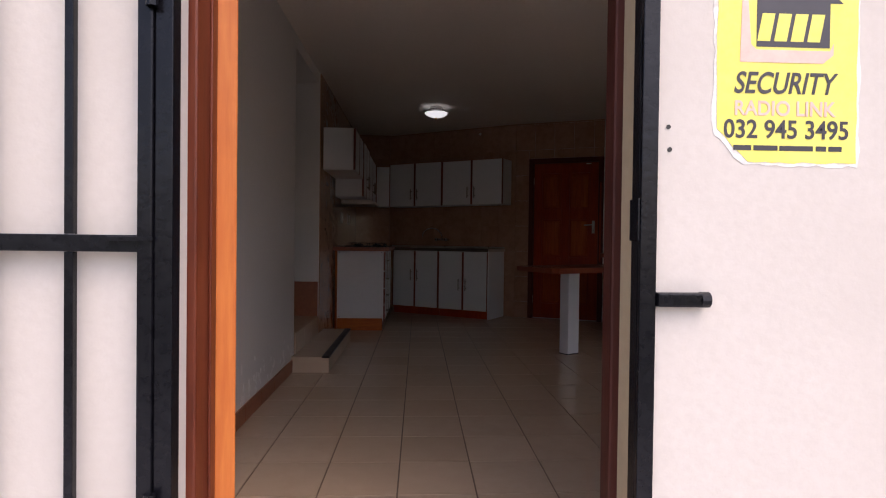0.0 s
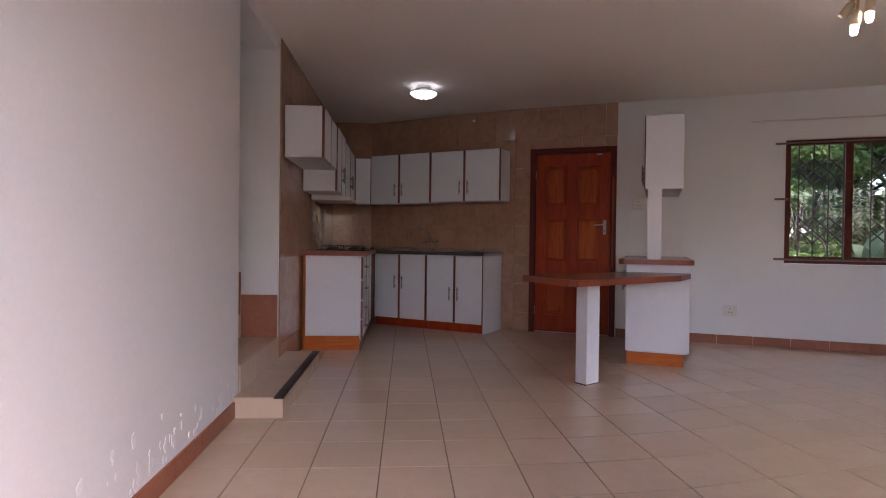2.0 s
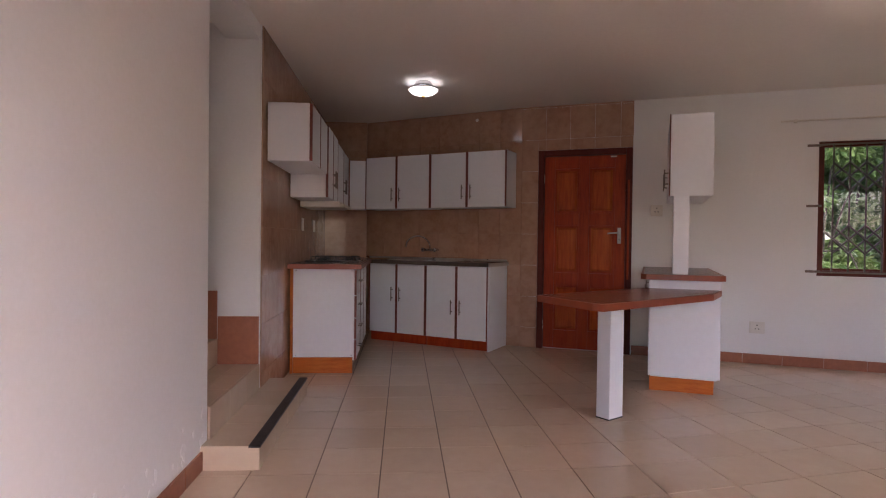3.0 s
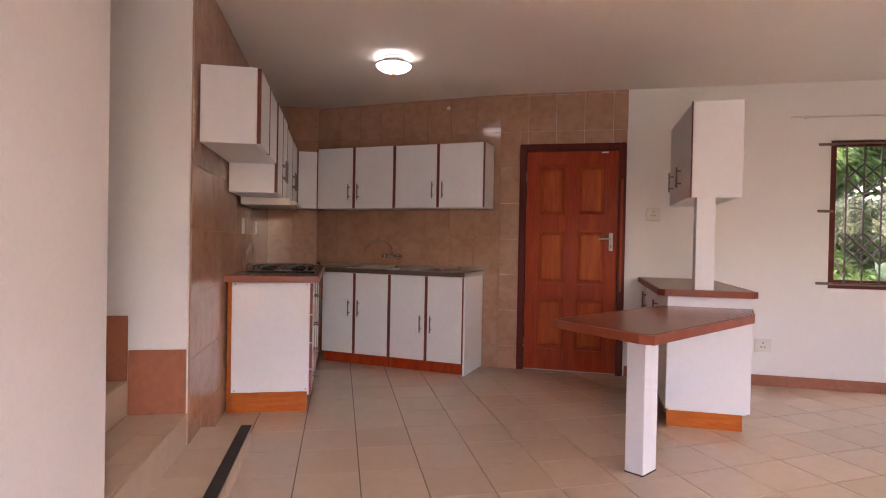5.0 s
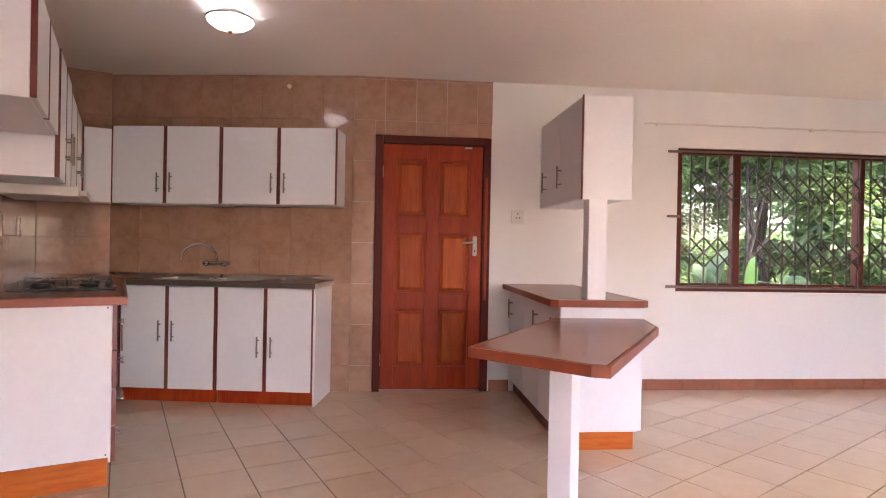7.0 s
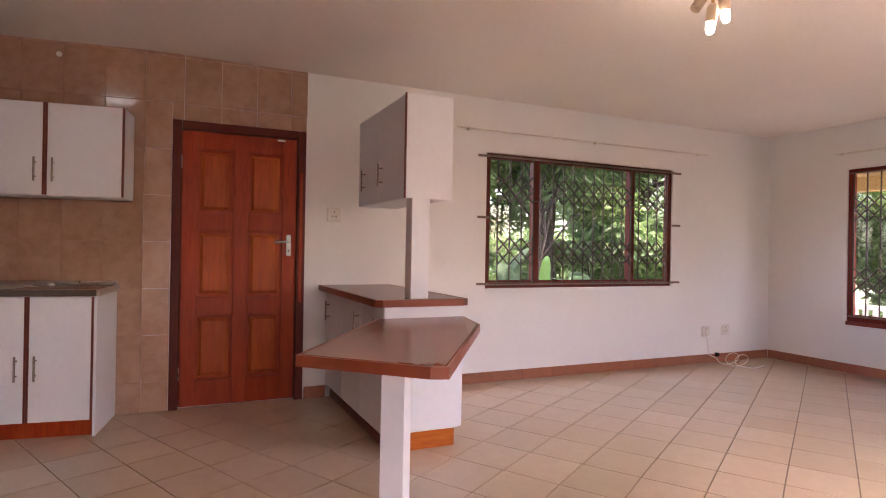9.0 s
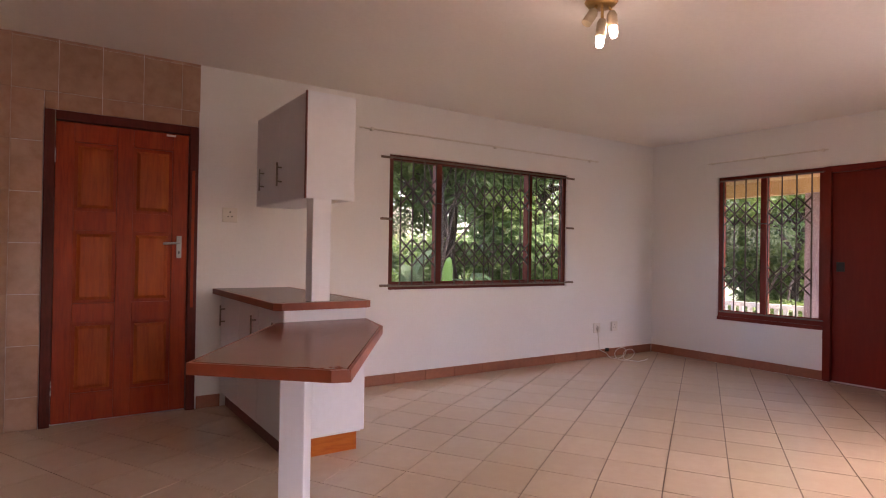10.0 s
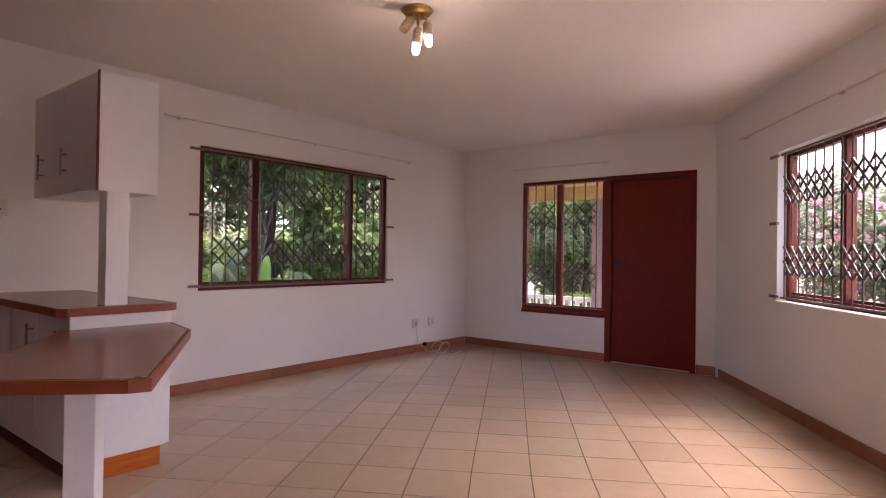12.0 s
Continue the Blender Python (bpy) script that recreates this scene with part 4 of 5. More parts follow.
spot = thing("spot_lamp", pose(2.93, 4.09, CEIL), "brass ceiling spotlight with three adjustable bulbs", "ceiling spotlight")
part("base", lathe([(0.0, 0.0), (0.085, 0.0), (0.088, -0.008), (0.07, -0.028), (0.0, -0.03)], 32), BRASS, spot)
RIGHT, NEAR = Vector((0.468, -0.884, 0)), Vector((-0.884, -0.468, 0))
for r0, c0, z0, lean_r, lean_c, lit in ((-0.035, 0.01, -0.055, -0.62, 0.30, False), (0.0, 0.035, -0.115, -0.10, 0.05, True), (0.055, 0.0, -0.060, 0.05, 0.22, True)):
    foot = RIGHT * r0 * 0.7 + NEAR * c0 * 0.7 + Vector((0, 0, -0.022))
    top = RIGHT * r0 + NEAR * c0 + Vector((0, 0, z0))
    way = (RIGHT * lean_r + NEAR * lean_c + Vector((0, 0, -1))).normalized()
    part("arm", tube([foot, foot.lerp(top, 0.5), top, top + way * 0.012], 0.008), BRASS, spot)
    holder = part("spot_head", lathe([(0.0, 0.0), (0.018, 0.0), (0.027, 0.02), (0.027, 0.095), (0.023, 0.095), (0.023, 0.03), (0.0, 0.03)], 24), CREAMMETAL, spot, "cream cylindrical lamp holder")
    holder.matrix_local = Matrix.Translation(top) @ way.to_track_quat("Z", "Y").to_matrix().to_4x4()
    if lit:
        part("bulb", lathe([(0.0, 0.05), (0.02, 0.05), (0.021, 0.13), (0.015, 0.148), (0.0, 0.152)], 20), TUBE, holder, "lit white bulb")


# ---- sockets, switches, cable ----
def outlet(m, label, kind="socket", w=0.11, h=0.11):
    """A plate on a wall, built facing -y."""
    o = thing("wall_" + kind, m, label, "socket" if kind == "socket" else "switch")
    part("plate", boxed(-w / 2, w / 2, -0.012, 0.0, -h / 2, h / 2, bevel=0.004), PLASTIC, o)
    if kind == "socket":
        for x, z in ((0, 0.022), (-0.014, -0.012), (0.014, -0.012)):
            part("hole", rod(bmesh.new(), (x, -0.0135, z), (x, -0.011, z), 0.0055, 10), DARKHOLE, o)
        part("rocker", boxed(0.028, 0.04, -0.015, -0.011, -0.012, 0.012, bevel=0.001), PLASTIC, o)
    else:
        part("rocker", boxed(-0.012, 0.012, -0.016, -0.011, -0.02, 0.02, bevel=0.002), PLASTIC, o)
    return o


outlet(at(MN, -0.25, WALL_N, 1.44), "white wall socket by the kitchen door")
outlet(at(MN, 0.65, WALL_N, 0.341), "white double wall socket above the skirting", w=0.13)
outlet(at(MN, 3.86, WALL_N, 0.345), "white wall socket with a cable plugged in")
outlet(at(MN, 4.16, WALL_N, 0.35), "white wall socket near the room's corner")
outlet(pose(-0.7105, 6.80, 1.255, 0, 0, 90), "white switch plate on the tiles", "switch", 0.075, 0.12)
outlet(pose(-0.7105, 7.50, 1.255, 0, 0, 90), "white switch plate on the tiles", "switch", 0.075, 0.12)
cable = thing("cable", at(MN, 3.86, WALL_N, 0), "thin white cable hanging to a loose coil", "cable")
pts = [(0.0, -0.016, 0.33), (-0.005, -0.035, 0.24), (0.0, -0.05, 0.10)]
loops = [(0.13 + 0.13 * math.cos(a), -0.10 - 0.018 * a, 0.075 + 0.065 * math.sin(a)) for a in np.linspace(math.pi, 5.2 * math.pi, 44)]
tail = [(0.22, -0.42, 0.006), (0.34, -0.40, 0.005), (0.46, -0.36, 0.005)]
part("wire", tube(pts + loops + tail, 0.004, 6), PLASTIC, cable)
part("plug", boxed(-0.02, 0.02, -0.045, -0.0135, 0.315, 0.36, bevel=0.006), PLASTIC, cable)
part("joint", boxed(0.02, 0.06, -0.14, -0.11, 0.09, 0.13, bevel=0.006), HOB, cable, "black connector on the cable")

tie = thing("ceiling_hook", at(MK, -2.13, WALL_N - 0.012, 2.45), "small white fixing high on the tiles", "fixing")
part("disc", rod(bmesh.new(), (0, 0, 0), (0, 0.012, 0), 0.018, 16), PLASTIC, tie)

FLAKE = surface("bare_white_plaster", (0.86, 0.85, 0.84), (0.80, 0.79, 0.78), 60, 9, 0.9)
rng_f = random.Random(11)
flakes = bmesh.new()
for _ in range(70):
    cy, cz = rng_f.uniform(1.6, 4.15), 0.10 + abs(rng_f.gauss(0, 0.09))
    rr, turn0 = rng_f.uniform(0.004, 0.022), rng_f.uniform(0, 6)
    ring = [(cy + rr * rng_f.uniform(0.5, 1.3) * math.cos(turn0 + k * 0.9), cz + 1.5 * rr * rng_f.uniform(0.5, 1.3) * math.sin(turn0 + k * 0.9)) for k in range(7)]
    lo = [flakes.verts.new((WALL_W + 0.0002, y, z)) for y, z in ring]
    hi = [flakes.verts.new((WALL_W + 0.0022, y, z)) for y, z in ring]
    flakes.faces.new(hi)
    for k in range(7):
        flakes.faces.new((lo[k], lo[(k + 1) % 7], hi[(k + 1) % 7], hi[k]))
bmesh.ops.recalc_face_normals(flakes, faces=flakes.faces)
solid("paint_flakes", flakes, FLAKE, label="flaking white paint low on the wall", category="flaking paint", kind="stuff")


# ---- entrance: gate, steel frame, sign ----
OUTSIDE = pose(0, OUT_S, 0)
gate = thing("security_gate", OUTSIDE, "black steel security gate folded open against the wall", "security gate")
part("post", boxed(-0.2455, -0.215, -0.034, -0.001, -0.02, 2.12, bevel=0.002), BLACK, gate)
part("stile", boxed(-0.272, -0.2465, -0.040, -0.012, 0.02, 2.08, bevel=0.003), BLACK, gate)
part("stile", boxed(-1.05, -1.015, -0.040, -0.012, 0.02, 2.08, bevel=0.003), BLACK, gate)
for z in (0.03, 0.983, 2.05):
    part("rail", boxed(-1.0145, -0.2725, -0.036, -0.016, z - 0.0145, z + 0.0145, bevel=0.002), BLACK, gate)
for i in range(5):
    x = -0.388 - 0.135 * i
    for z0, z1 in ((0.045, 0.968), (0.998, 2.035)):
        part("bar", boxed(x - 0.0075, x + 0.0075, -0.033, -0.019, z0, z1, bevel=0.0015), BLACK, gate)
for z in (0.51, 1.43):
    part("hinge", rod(bmesh.new(), (-0.246, -0.045, z - 0.05), (-0.246, -0.045, z + 0.05), 0.010, 12), BLACK, gate)
part("latch_bar", boxed(-0.32, -0.244, -0.0445, -0.0405, 0.987, 0.995, bevel=0.001), BLACK, gate)
steel_frame = thing("gate_frame", OUTSIDE, "black steel angle frame of the gate with a bolt", "gate frame")
part("upright", boxed(0.602, 0.632, -0.014, -0.001, -0.02, 2.12, bevel=0.002), BLACK, steel_frame)
part("flange", boxed(0.602, 0.609, -0.0005, 0.032, -0.02, 2.089, bevel=0.001), BLACK, steel_frame)
part("head", boxed(-0.2145, 0.6015, -0.014, -0.001, 2.09, 2.12, bevel=0.002), BLACK, steel_frame)
part("bolt", rod(boxed(0.6325, 0.715, -0.024, -0.002, 0.880, 0.906, bevel=0.004), (0.712, -0.013, 0.893), (0.729, -0.013, 0.893), 0.0145, 12), BLACK, steel_frame, "short black bolt socket")
part("lock_plate", boxed(0.597, 0.6015, -0.012, 0.030, 0.998, 1.075, bevel=0.002), BLACK, steel_frame)

for x, z in ((0.655, 1.206), (0.658, 1.165)):
    h = thing("screw_hole", OUTSIDE @ pose(x, 0, z), "small dark screw hole in the plaster", "screw hole", "holes by the gate")
    part("plug", rod(bmesh.new(), (0, -0.002, 0), (0, 0.001, 0), 0.0042, 10), DARKHOLE, h)

sign = thing("warning_sign", OUTSIDE @ pose(0.737, 0, 1.139) @ Matrix.Scale(0.917, 4), "weathered yellow security company sticker with torn edges", "sign")
rng = random.Random(5)
W, H = 0.30, 0.44


def ragged(x0, x1, z0, z1, cut, jitter):
    pts = []
    for a, b, n in (((x0 + cut, z0), (x1, z0), 14), ((x1, z0), (x1, z1), 14), ((x1, z1), (x0, z1), 14), ((x0, z1), (x0, z0 + cut), 14), ((x0, z0 + cut), (x0 + cut, z0), 4)):
        for i in range(n):
            k = i / n
            pts.append((a[0] + (b[0] - a[0]) * k + rng.uniform(-jitter, jitter), a[1] + (b[1] - a[1]) * k + rng.uniform(-jitter, jitter)))
    return pts


def flat(outline, y0, y1):
    bm = slab(outline, 0, abs(y1 - y0))
    bm.transform(Matrix.Translation((0, max(y0, y1), 0)) @ Matrix.Rotation(radians(90), 4, "X"))
    return bm


part("backing", flat(ragged(0, W, 0, H, 0.062, 0.0035), -0.0012, 0.0), PAPER, sign, "torn whitish backing")
part("face", flat(ragged(0.007, W - 0.006, 0.006, H - 0.006, 0.066, 0.002), -0.0022, -0.0014), SIGN, sign)


def words(text, x, z, size, material, width=None, shear=0.0, name="lettering"):
    cu = bpy.data.curves.new(name, "FONT")
    cu.body, cu.size, cu.extrude, cu.shear, cu.align_x, cu.offset = text, size, 0.0004, shear, "CENTER", 0.0008
    cu.materials.append(material)
    ob = new(name, cu)
    ob.parent = sign
    if width:
        bpy.context.view_layer.update()
        ob.scale = (width / max(ob.dimensions.x, 1e-4), 1, 1)
    ob.location, ob.rotation_euler = (x, -0.0030, z), (radians(90), 0, 0)
    return ob


words("SECURITY", 0.142, 0.144, 0.060, INK, 0.195, 0.25)
words("RADIO LINK", 0.145, 0.100, 0.041, PINKINK, 0.190)
words("032 945 3495", 0.150, 0.055, 0.051, INK, 0.234)
for x0, x1 in ((0.042, 0.078), (0.083, 0.132), (0.136, 0.205), (0.211, 0.232), (0.237, 0.264)):
    part("text_bar", flat([(x0, 0.030), (x1, 0.030), (x1, 0.040), (x0, 0.040)], -0.0030, -0.0023), INK, sign)
part("logo_house", flat([(0.085, 0.236), (0.235, 0.236), (0.235, 0.325), (0.262, 0.325), (0.19, 0.385), (0.085, 0.385)], -0.0030, -0.0023), INK, sign, "plain dark house shape")
part("logo_swoosh", flat([(0.052, 0.205), (0.222, 0.205), (0.243, 0.222), (0.243, 0.245), (0.236, 0.23), (0.085, 0.23), (0.074, 0.24), (0.066, 0.34), (0.055, 0.34)], -0.0032, -0.0024), PINKINK, sign)
for k in range(4):
    x0 = 0.086 + 0.034 * k
    part("logo_block", flat([(x0, 0.247), (x0 + 0.026, 0.247), (x0 + 0.036, 0.302), (x0 + 0.010, 0.302)], -0.0036, -0.0031), SIGN, sign)


# ---- outside: veranda and garden ----
VE = WALL_E + 0.12
veranda = thing("veranda", MN, "covered veranda with ochre ceiling, mauve posts and white balustrade", "veranda", kind="structure")
part("deck", boxed(VE + 0.002, VE + 1.9, 4.12, 8.05, -0.24, -0.03), CONCRETE, veranda)
part("roof", boxed(VE + 0.002, VE + 2.2, 4.1, 8.05, 2.22, 2.34), OCHRE, veranda, "ochre boarded ceiling")
part("beam", boxed(VE + 1.70, VE + 1.86, 4.1, 8.04, 2.03, 2.2195), OCHRE, veranda)
for n in (6.34, 7.93):
    part("post", boxed(VE + 1.70, VE + 1.86, n - 0.09, n + 0.09, -0.03, 2.029, bevel=0.01), LILAC, veranda, "square mauve post")
part("handrail", boxed(VE + 1.74, VE + 1.82, 4.2, 8.0, 0.50, 0.56, bevel=0.006), WHITEWOOD, veranda)
part("bottom_rail", boxed(VE + 1.75, VE + 1.81, 4.2, 8.0, 0.06, 0.10), WHITEWOOD, veranda)
for i in range(31):
    n = 4.26 + i * 0.12
    part("baluster", boxed(VE + 1.76, VE + 1.80, n, n + 0.05, 0.10, 0.50), WHITEWOOD, veranda)


def leaf_cloud(seed, blobs, count, size, slim=0.32, droop=0.5):
    """Many small bent leaves, scattered in blobs (x, y, z, rx, ry, rz)."""
    g = np.random.default_rng(seed)
    vol = np.array([b[3] * b[4] * b[5] for b in blobs])
    which = g.choice(len(blobs), count, p=vol / vol.sum())
    b = np.array(blobs)[which]
    d = g.normal(size=(count, 3))
    d /= np.linalg.norm(d, axis=1, keepdims=True)
    c = b[:, :3] + d * b[:, 3:] * (g.random((count, 1)) ** 0.45)
    a = g.random(count) * math.tau
    along = np.stack([np.cos(a), np.sin(a), -droop + g.normal(0, 0.45, count)], 1)
    along /= np.linalg.norm(along, axis=1, keepdims=True)
    side = np.cross(along, g.normal(size=(count, 3)))
    side /= np.linalg.norm(side, axis=1, keepdims=True) + 1e-9
    up = np.cross(side, along)
    s = (size * g.uniform(0.6, 1.25, count))[:, None]
    v = np.stack([c, c + along * s * 0.5 + side * s * slim * 0.5, c + along * s + up * s * -0.12, c + along * s * 0.5 - side * s * slim * 0.5], 1).reshape(-1, 3)
    k = np.arange(count) * 4
    faces = np.stack([k, k + 1, k + 2, k, k + 2, k + 3], 1).reshape(-1, 3)
    me = bpy.data.meshes.new("leaves")
    me.from_pydata(v.tolist(), [], faces.tolist())
    return me


def tree(m, seed, height, spread, leaves, size, material, label, trunk_r=0.12, low=0.35, lean=(0, 0), slim=0.32):
    t = thing("tree", m, label, "tree")
    r = random.Random(seed)
    top = Vector((lean[0], lean[1], height * 0.62))
    pts = [Vector((0, 0, 0)).lerp(top, k / 7) + Vector((r.uniform(-1, 1), r.uniform(-1, 1), 0)) * 0.05 * (k > 0) for k in range(8)]
    trunk = bmesh.new()
    for i in range(7):
        rod(trunk, pts[i], pts[i + 1], trunk_r * (1 - 0.09 * i), 9, trunk_r * (1 - 0.09 * (i + 1)))
    blobs = []
    for k in range(11):
        a = k * 2.4 + r.uniform(-0.4, 0.4)
        z = height * r.uniform(low, 1.0)
        d = spread * r.uniform(0.25, 0.95) * (1.15 - 0.5 * z / height)
        end = Vector((top.x * z / height + d * math.cos(a), top.y * z / height + d * math.sin(a), z))
        start = pts[4 + k % 4]
        mid = start.lerp(end, 0.5) + Vector((0, 0, 0.2))
        rod(trunk, start, mid, trunk_r * 0.42, 7, trunk_r * 0.28)
        rod(trunk, mid, end, trunk_r * 0.28, 6, trunk_r * 0.08)
        q = spread * r.uniform(0.28, 0.46)
        blobs.append((end.x, end.y, end.z, q, q, q * r.uniform(0.5, 0.8)))
    part("trunk", trunk, BARK, t)
    me = leaf_cloud(seed, blobs, leaves, size, slim)
    me.materials.append(material)
    crown = new("crown", me)
    crown.parent = t
    return t


def banana(m, seed, n, length, material, label, out_least=0.08, out_most=0.5, wide=0.105):
    """A clump of broad upright paddle leaves on stalks."""
    b = thing("banana_plant", m, label, "plant", "broad-leaved garden plants")
    r = random.Random(seed)
    for i in range(n):
        a, out = i * 2.4 + r.uniform(-0.3, 0.3), r.uniform(out_least, out_most)
        L = length * r.uniform(0.75, 1.1)
        bm = bmesh.new()
        rows, ribs = 10, []
        for k in range(rows + 1):
            s = k / rows
            x, z = out * s * s * L * 0.9, L * (0.45 + 0.75 * s - 0.28 * s * s * (1 + out))
            w = wide * L * math.sin(math.pi * min(1, 0.06 + 0.94 * s) ** 0.8) ** 0.7 + 0.002
            cx, cy = math.cos(a), math.sin(a)
            row = []
            for side in (-1, -0.5, 0, 0.5, 1):
                lift = 0.35 * abs(side) * w * (0.5 if s > 0.5 else 1)
                tatter = 1 + r.uniform(-0.1, 0.06) * (abs(side) == 1)
                row.append(bm.verts.new((cx * x - cy * side * w * tatter, cy * x + cx * side * w * tatter, z + lift)))
            ribs.append(row)
        for p, q in zip(ribs, ribs[1:]):
            for j in range(4):
                f = bm.faces.new((p[j], p[j + 1], q[j + 1], q[j]))
                f.smooth = True
        lf = part("leaf", bm, material, b)
        part("stalk", rod(bmesh.new(), (0, 0, -0.02), (0, 0, L * 0.46), 0.035, 8, 0.02), material, lf)
    return b


def garden(x, n):
    p = MN @ Vector((x, n, -0.25))
    return pose(p.x, p.y, p.z)


tree(garden(4.05, 10.6), 3, 5.2, 2.4, 15000, 0.22, LEAF, "dark glossy-leaved mango tree outside the window", 0.12, 0.47, slim=0.26)
tree(garden(6.8, 11.6), 4, 5.0, 2.5, 15000, 0.21, LEAF, "dense broad-leaved tree in the garden", 0.15, 0.40, slim=0.28)
tree(garden(1.6, 11.4), 8, 4.8, 2.2, 12000, 0.20, LEAF, "leafy tree outside the kitchen window", 0.07, 0.50, slim=0.28)
tree(garden(2.9, 12.4), 16, 4.6, 1.9, 12000, 0.20, LEAF, "dark leafy tree in the middle of the garden", 0.08, 0.44, slim=0.28)
tree(garden(8.2, 13.5), 12, 5.5, 2.8, 10000, 0.20, LEAF_LIGHT, "light green tree at the garden's edge", 0.15, 0.2)
tree(garden(3.3, 9.7), 31, 3.7, 1.5, 7000, 0.22, LEAF_LIGHT, "young mango tree with hanging leaves", 0.05, 0.58, slim=0.26)
tree(garden(1.75, 9.8), 36, 2.9, 0.85, 15000, 0.16, LEAF_LIGHT, "bright broad-leaved shrub close to the window", 0.04, 0.12, slim=0.34)
tree(garden(2.5, 11.3), 38, 3.2, 1.0, 9000, 0.17, LEAF, "leafy shrub behind the window bed", 0.05, 0.10, slim=0.34)
tree(garden(0.2, 10.6), 37, 3.4, 1.3, 9000, 0.20, LEAF, "leafy shrub behind the kitchen door", 0.06, 0.12, slim=0.34)
tree(garden(5.4, 10.0), 32, 2.3, 1.3, 8000, 0.19, LEAF, "dark leafy shrub by the window", 0.05, 0.1, slim=0.4)
tree(garden(4.3, 9.9), 33, 1.5, 0.9, 3500, 0.13, LEAF_LIGHT, "small bright shrub under the window", 0.04, 0.1)
tree(garden(13.0, 22.0), 14, 6.5, 4.5, 9000, 0.30, LEAF_LIGHT, "tall leafy tree at the back of the garden", 0.18, 0.08)
tree(garden(-2.5, 15.0), 15, 5.0, 3.0, 8000, 0.24, LEAF, "leafy tree behind the kitchen", 0.18, 0.40)
for k, (x, n, h) in enumerate(((2.0, 11.6, 1.25), (3.4, 11.4, 1.15), (4.9, 11.3, 1.5), (6.2, 11.0, 1.7))):
    tree(garden(x, n), 80 + k, h, 1.1, 6000, 0.16, LEAF, "low dark shrub in the garden bed", 0.04, 0.08, slim=0.4)
for k, (x, n, h) in enumerate(((3.6, 14.5, 1.95), (5.8, 16, 1.85), (7.5, 17.5, 1.8), (10.5, 18, 1.9), (-0.8, 14, 1.2))):
    tree(garden(x, n), 60 + k, h, 2.0, 4000, 0.2, LEAF_LIGHT, "low bright green shrub across the garden", 0.05, 0.1)
banana(garden(2.66, 8.7), 2, 1, 2.0, BANANA, "single upright young banana leaf under the window", 0.04, 0.08, 0.045)
banana(garden(2.2, 8.75), 1, 5, 1.35, BANANA_DARK, "broad-leaved banana plant under the window", 0.3, 0.6)
banana(garden(3.15, 8.9), 5, 3, 1.15, BANANA_DARK, "low dark banana plant under the window", 0.15, 0.5)
banana(garden(3.6, 9.2), 3, 6, 1.38, BANANA_DARK, "dark broad-leaved banana plant by the tree", 0.3, 0.7)
banana(garden(2.28, 8.9), 4, 6, 1.6, BANANA_PALE, "drooping banana plant near the kitchen", 0.1, 0.5)
tree(garden(9.2, 7.7), 21, 3.3, 1.7, 15000, 0.15, LEAF_LIGHT, "bright feathery tree beyond the veranda", 0.08, 0.10, slim=0.4)
tree(garden(10.9, 8.7), 22, 3.8, 2.1, 16000, 0.16, LEAF, "green tree beyond the veranda", 0.10, 0.08, slim=0.4)
tree(garden(12.4, 9.9), 23, 5.0, 2.8, 14000, 0.18, LEAF_LIGHT, "garden tree beyond the balustrade", 0.14, 0.06)
tree(garden(9.3, 6.6), 25, 3.2, 1.5, 12000, 0.15, LEAF_LIGHT, "feathery green shrub by the balustrade", 0.07, 0.06, slim=0.4)
tree(garden(9.4, 9.6), 24, 3.6, 1.8, 12000, 0.16, LEAF, "leafy tree at the veranda's far end", 0.09, 0.08)


def flower_bush(m, seed, r, h, label):
    b = thing("flowering_bush", m, label, "bush", "pink flowering shrubs")
    g = random.Random(seed)
    stems = bmesh.new()
    blobs = []
    for k in range(9):
        a = k * 2.4
        end = Vector((r * 0.7 * math.cos(a) * g.uniform(0.4, 1), r * 0.7 * math.sin(a) * g.uniform(0.4, 1), h * g.uniform(0.45, 0.85)))
        rod(stems, (0.05 * math.cos(a), 0.05 * math.sin(a), 0), end, 0.02, 6, 0.006)
        blobs.append((*end, r * 0.45, r * 0.45, h * 0.22))
    part("stems", stems, BARK, b)
    for name, count, size, material, slim in (("foliage", 8000, 0.11, PALE_LEAF, 0.35), ("blossom", 900, 0.10, PETAL, 0.9)):
        me = leaf_cloud(seed + len(name), blobs, count, size, slim, 0.1)
        me.materials.append(material)
        new(name, me).parent = b
    return b


for i, (x, y, r, h) in enumerate(((8.6, -0.3, 1.2, 2.5), (9.7, -1.0, 1.3, 2.7), (10.3, 0.2, 1.3, 2.8), (11.6, -0.9, 1.5, 2.9), (7.7, -1.6, 1.2, 2.3), (12.6, 0.4, 1.6, 3.0), (9.0, -2.6, 1.3, 2.4))):
    flower_bush(pose(x, y, -0.25), 40 + i, r, h, "tall pink-flowering shrub outside the window")


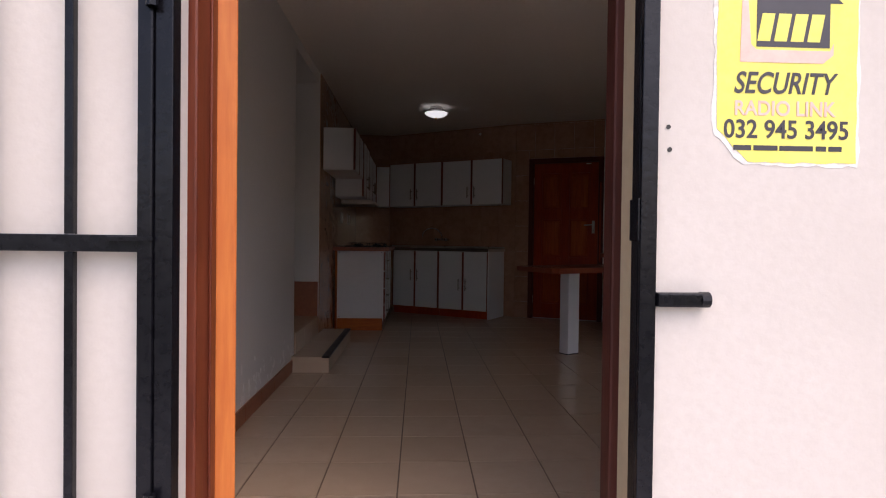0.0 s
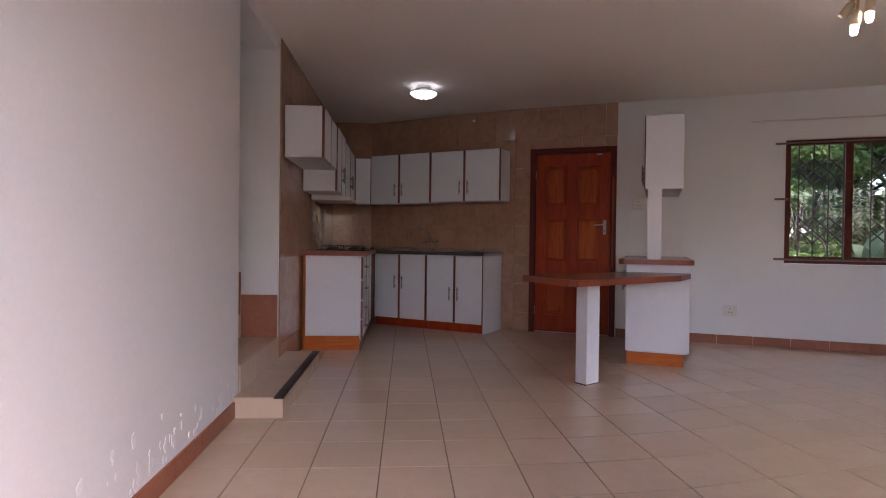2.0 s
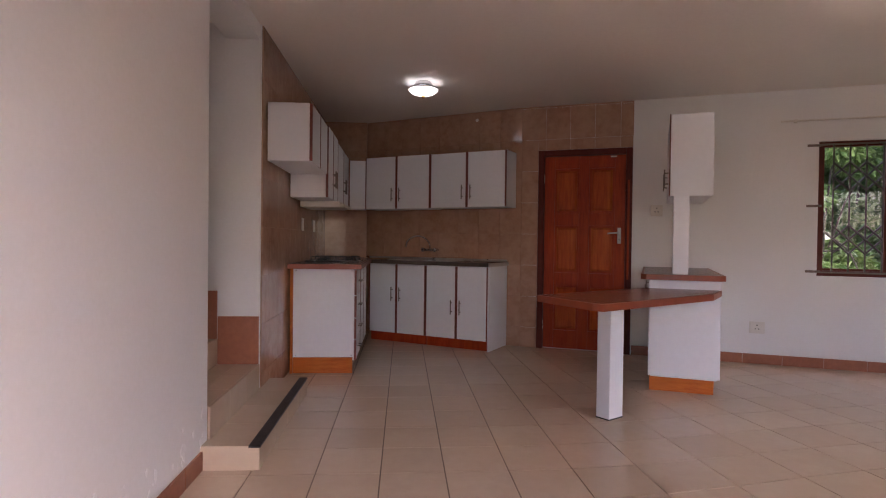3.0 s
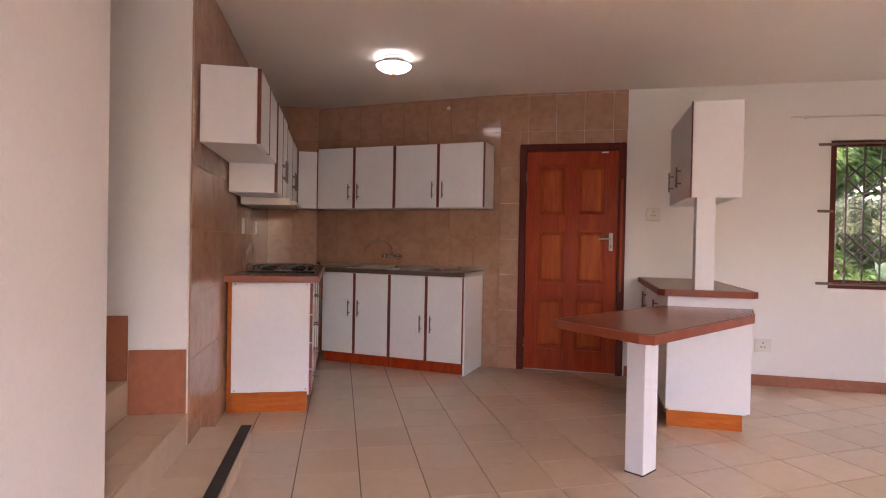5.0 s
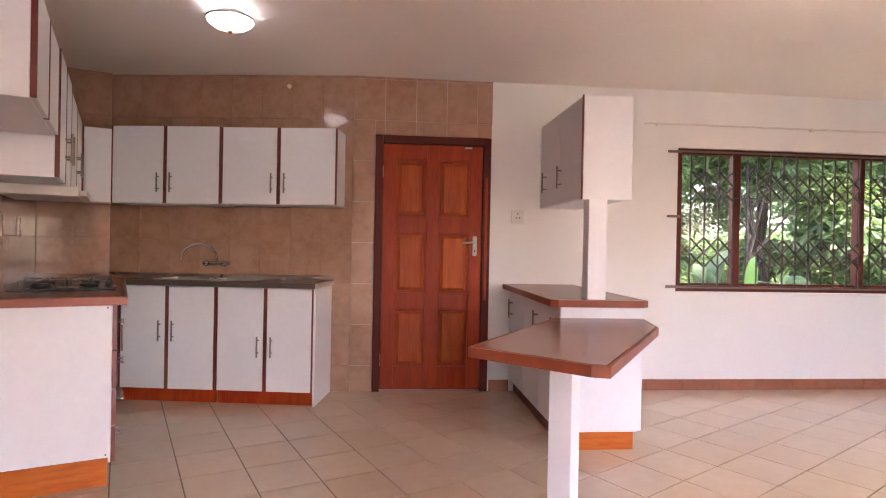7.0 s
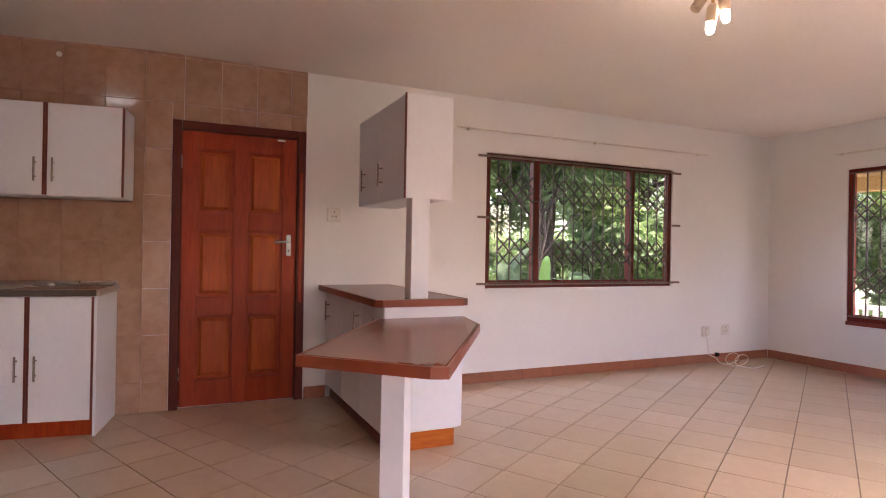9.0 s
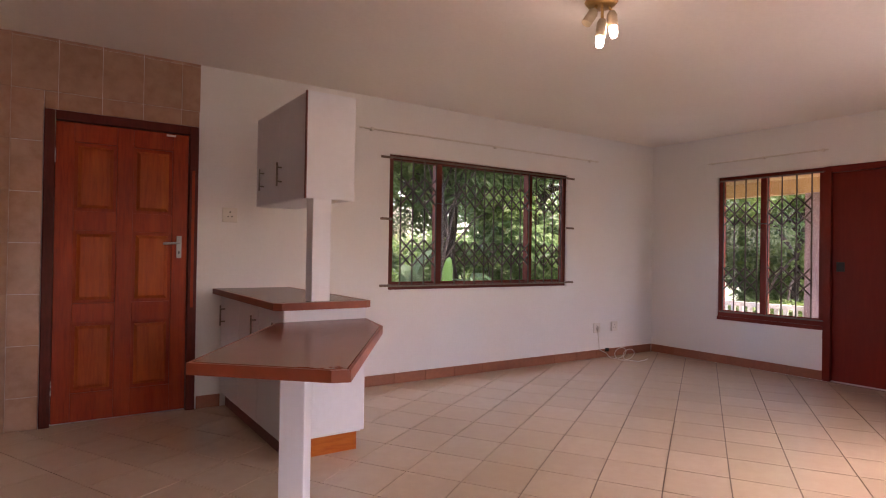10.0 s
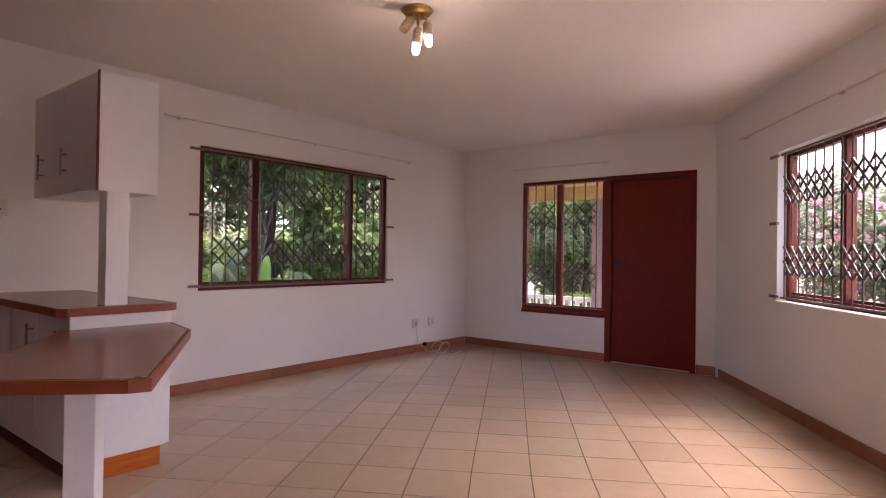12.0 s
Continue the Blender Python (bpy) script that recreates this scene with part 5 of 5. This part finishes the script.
# ---- wall and floor tiles ----
def tile_wall(holder, m, x0, x1, z0, z1, y, facing, w, h, zoff, skips, xoff=0.0):
    """Marbled tiles on a wall's face as parts of it; alike tiles share a mesh."""
    cache = {}
    inv = holder.matrix_world.inverted() @ m
    i0, i1 = math.floor((x0 - xoff) / w), math.ceil((x1 - xoff) / w)
    k0, k1 = math.floor((z0 - zoff) / h), math.ceil((z1 - zoff) / h)
    for i in range(i0, i1):
        for k in range(k0, k1):
            cells = [(max(x0, xoff + i * w), min(x1, xoff + (i + 1) * w), max(z0, zoff + k * h), min(z1, zoff + (k + 1) * h))]
            for sx0, sx1, sz0, sz1 in skips:
                out = []
                for a, b, c, d in cells:
                    if b <= sx0 or a >= sx1 or d <= sz0 or c >= sz1:
                        out.append((a, b, c, d))
                        continue
                    if a < sx0:
                        out.append((a, sx0, c, d))
                    if b > sx1:
                        out.append((sx1, b, c, d))
                    if d > sz1:
                        out.append((max(a, sx0), min(b, sx1), sz1, d))
                cells = out
            for a, b, c, d in cells:
                if b - a < 0.012 or d - c < 0.012:
                    continue
                key = (round(b - a, 3), round(d - c, 3))
                if key not in cache:
                    y0, y1 = sorted((facing * 0.0005, facing * 0.007))
                    cache[key] = mesh_of("wall_tile", boxed(0.001, b - a - 0.001, y0, y1, 0.001, d - c - 0.001, bevel=0.0015), WALL_TILE)
                ob = new("wall_tile", cache[key])
                ob.parent = holder
                ob.matrix_local = inv @ pose(a, y, c)


TW, TH, TZ = 0.25, 0.33, 0.21
tile_wall(wall_north, MN, KINK, -0.475, 0.0, CEIL, WALL_N, -1, TW, TH, TZ - 0.33, [(K_DOOR[0] - 0.001, K_DOOR[1] + 0.001, -1, K_DOOR[3] + 0.001)], KINK)
tile_wall(wall_sink, MK, -3.61, KINK, 0.0, CEIL, WALL_N, -1, TW, TH, TZ - 0.33, [], -3.60)
tile_wall(wall_kitchen, MW, STEP_N, 8.42, 0.0, CEIL, 0.718, -1, TW, TH, TZ - 0.33, [], STEP_N)
tile_wall(wall_corner, Matrix(), -0.71, -0.22, 0.0, CEIL, 8.43, -1, TW, TH, TZ - 0.33, [], -0.71)

ROOM = [(WALL_W, 0.92), (1.42, 0.92), xy(MS, 6.33, WALL_S - 0.005), xy(MN, WALL_E, WALL_N), xy(MK, -3.60, WALL_N), (WALL_W, 8.44)]


def laid(i, k):
    """A corner of the tile grid; past the fifth row the rows swing a little towards the far end of the room, as they were laid."""
    run = math.log1p(math.exp((i - 5) * 1.2)) / 1.2
    s = 1 / (1 + math.exp(-(i - 5) * 1.2))
    x = 0.1348 + 0.3102 * i + 0.0005 * k + 0.0277 * run - 0.0455 * s * k + 0.1903 * s
    y = 3.718 + 0.0013 * i + 0.3404 * k + 0.0482 * run - 0.0251 * s * k + 0.1918 * s
    return x, y


def clipped(poly):
    """The part of a tile that lies in the room."""
    for (ax, ay), (bx, by) in zip(ROOM, ROOM[1:] + ROOM[:1]):
        n = Vector((ay - by, bx - ax)).normalized()
        dist = [(x - ax) * n.x + (y - ay) * n.y + 0.02 for x, y in poly]
        out = []
        for (p, d), (q, e) in zip(zip(poly, dist), zip(poly[1:] + poly[:1], dist[1:] + dist[:1])):
            if d >= 0:
                out.append(p)
            if (d >= 0) != (e >= 0):
                k = d / (d - e)
                out.append((p[0] + (q[0] - p[0]) * k, p[1] + (q[1] - p[1]) * k))
        poly = out
        if len(poly) < 3:
            return []
    return poly


tiles = []
for i in range(-6, 26):
    for k in range(-14, 16):
        quad = [laid(i, k), laid(i + 1, k), laid(i + 1, k + 1), laid(i, k + 1)]
        cx, cy = sum(p[0] for p in quad) / 4, sum(p[1] for p in quad) / 4
        quad = [(cx + (x - cx) * 0.979, cy + (y - cy) * 0.979) for x, y in quad]
        poly = clipped(quad)
        if poly:
            tiles.append((abs(cx - 2.2) + abs(cy - 4.0), cx, cy, poly))
tiles.sort()
rest = bmesh.new()
for n, (_, cx, cy, poly) in enumerate(tiles):
    bm = slab([(x - cx, y - cy) for x, y in poly], -0.008, 0.0)
    if n < 300:
        ob = part("floor_tile", bm, FLOOR_TILE, floor)
        ob.location = (cx, cy, 0)
    else:
        me = mesh_of("tile_piece", bm, FLOOR_TILE)
        me.transform(Matrix.Translation((cx, cy, 0)))
        rest.from_mesh(me)
        bpy.data.meshes.remove(me)
tagged(part("floor_tiles", rest, FLOOR_TILE, floor), kind="stuff")
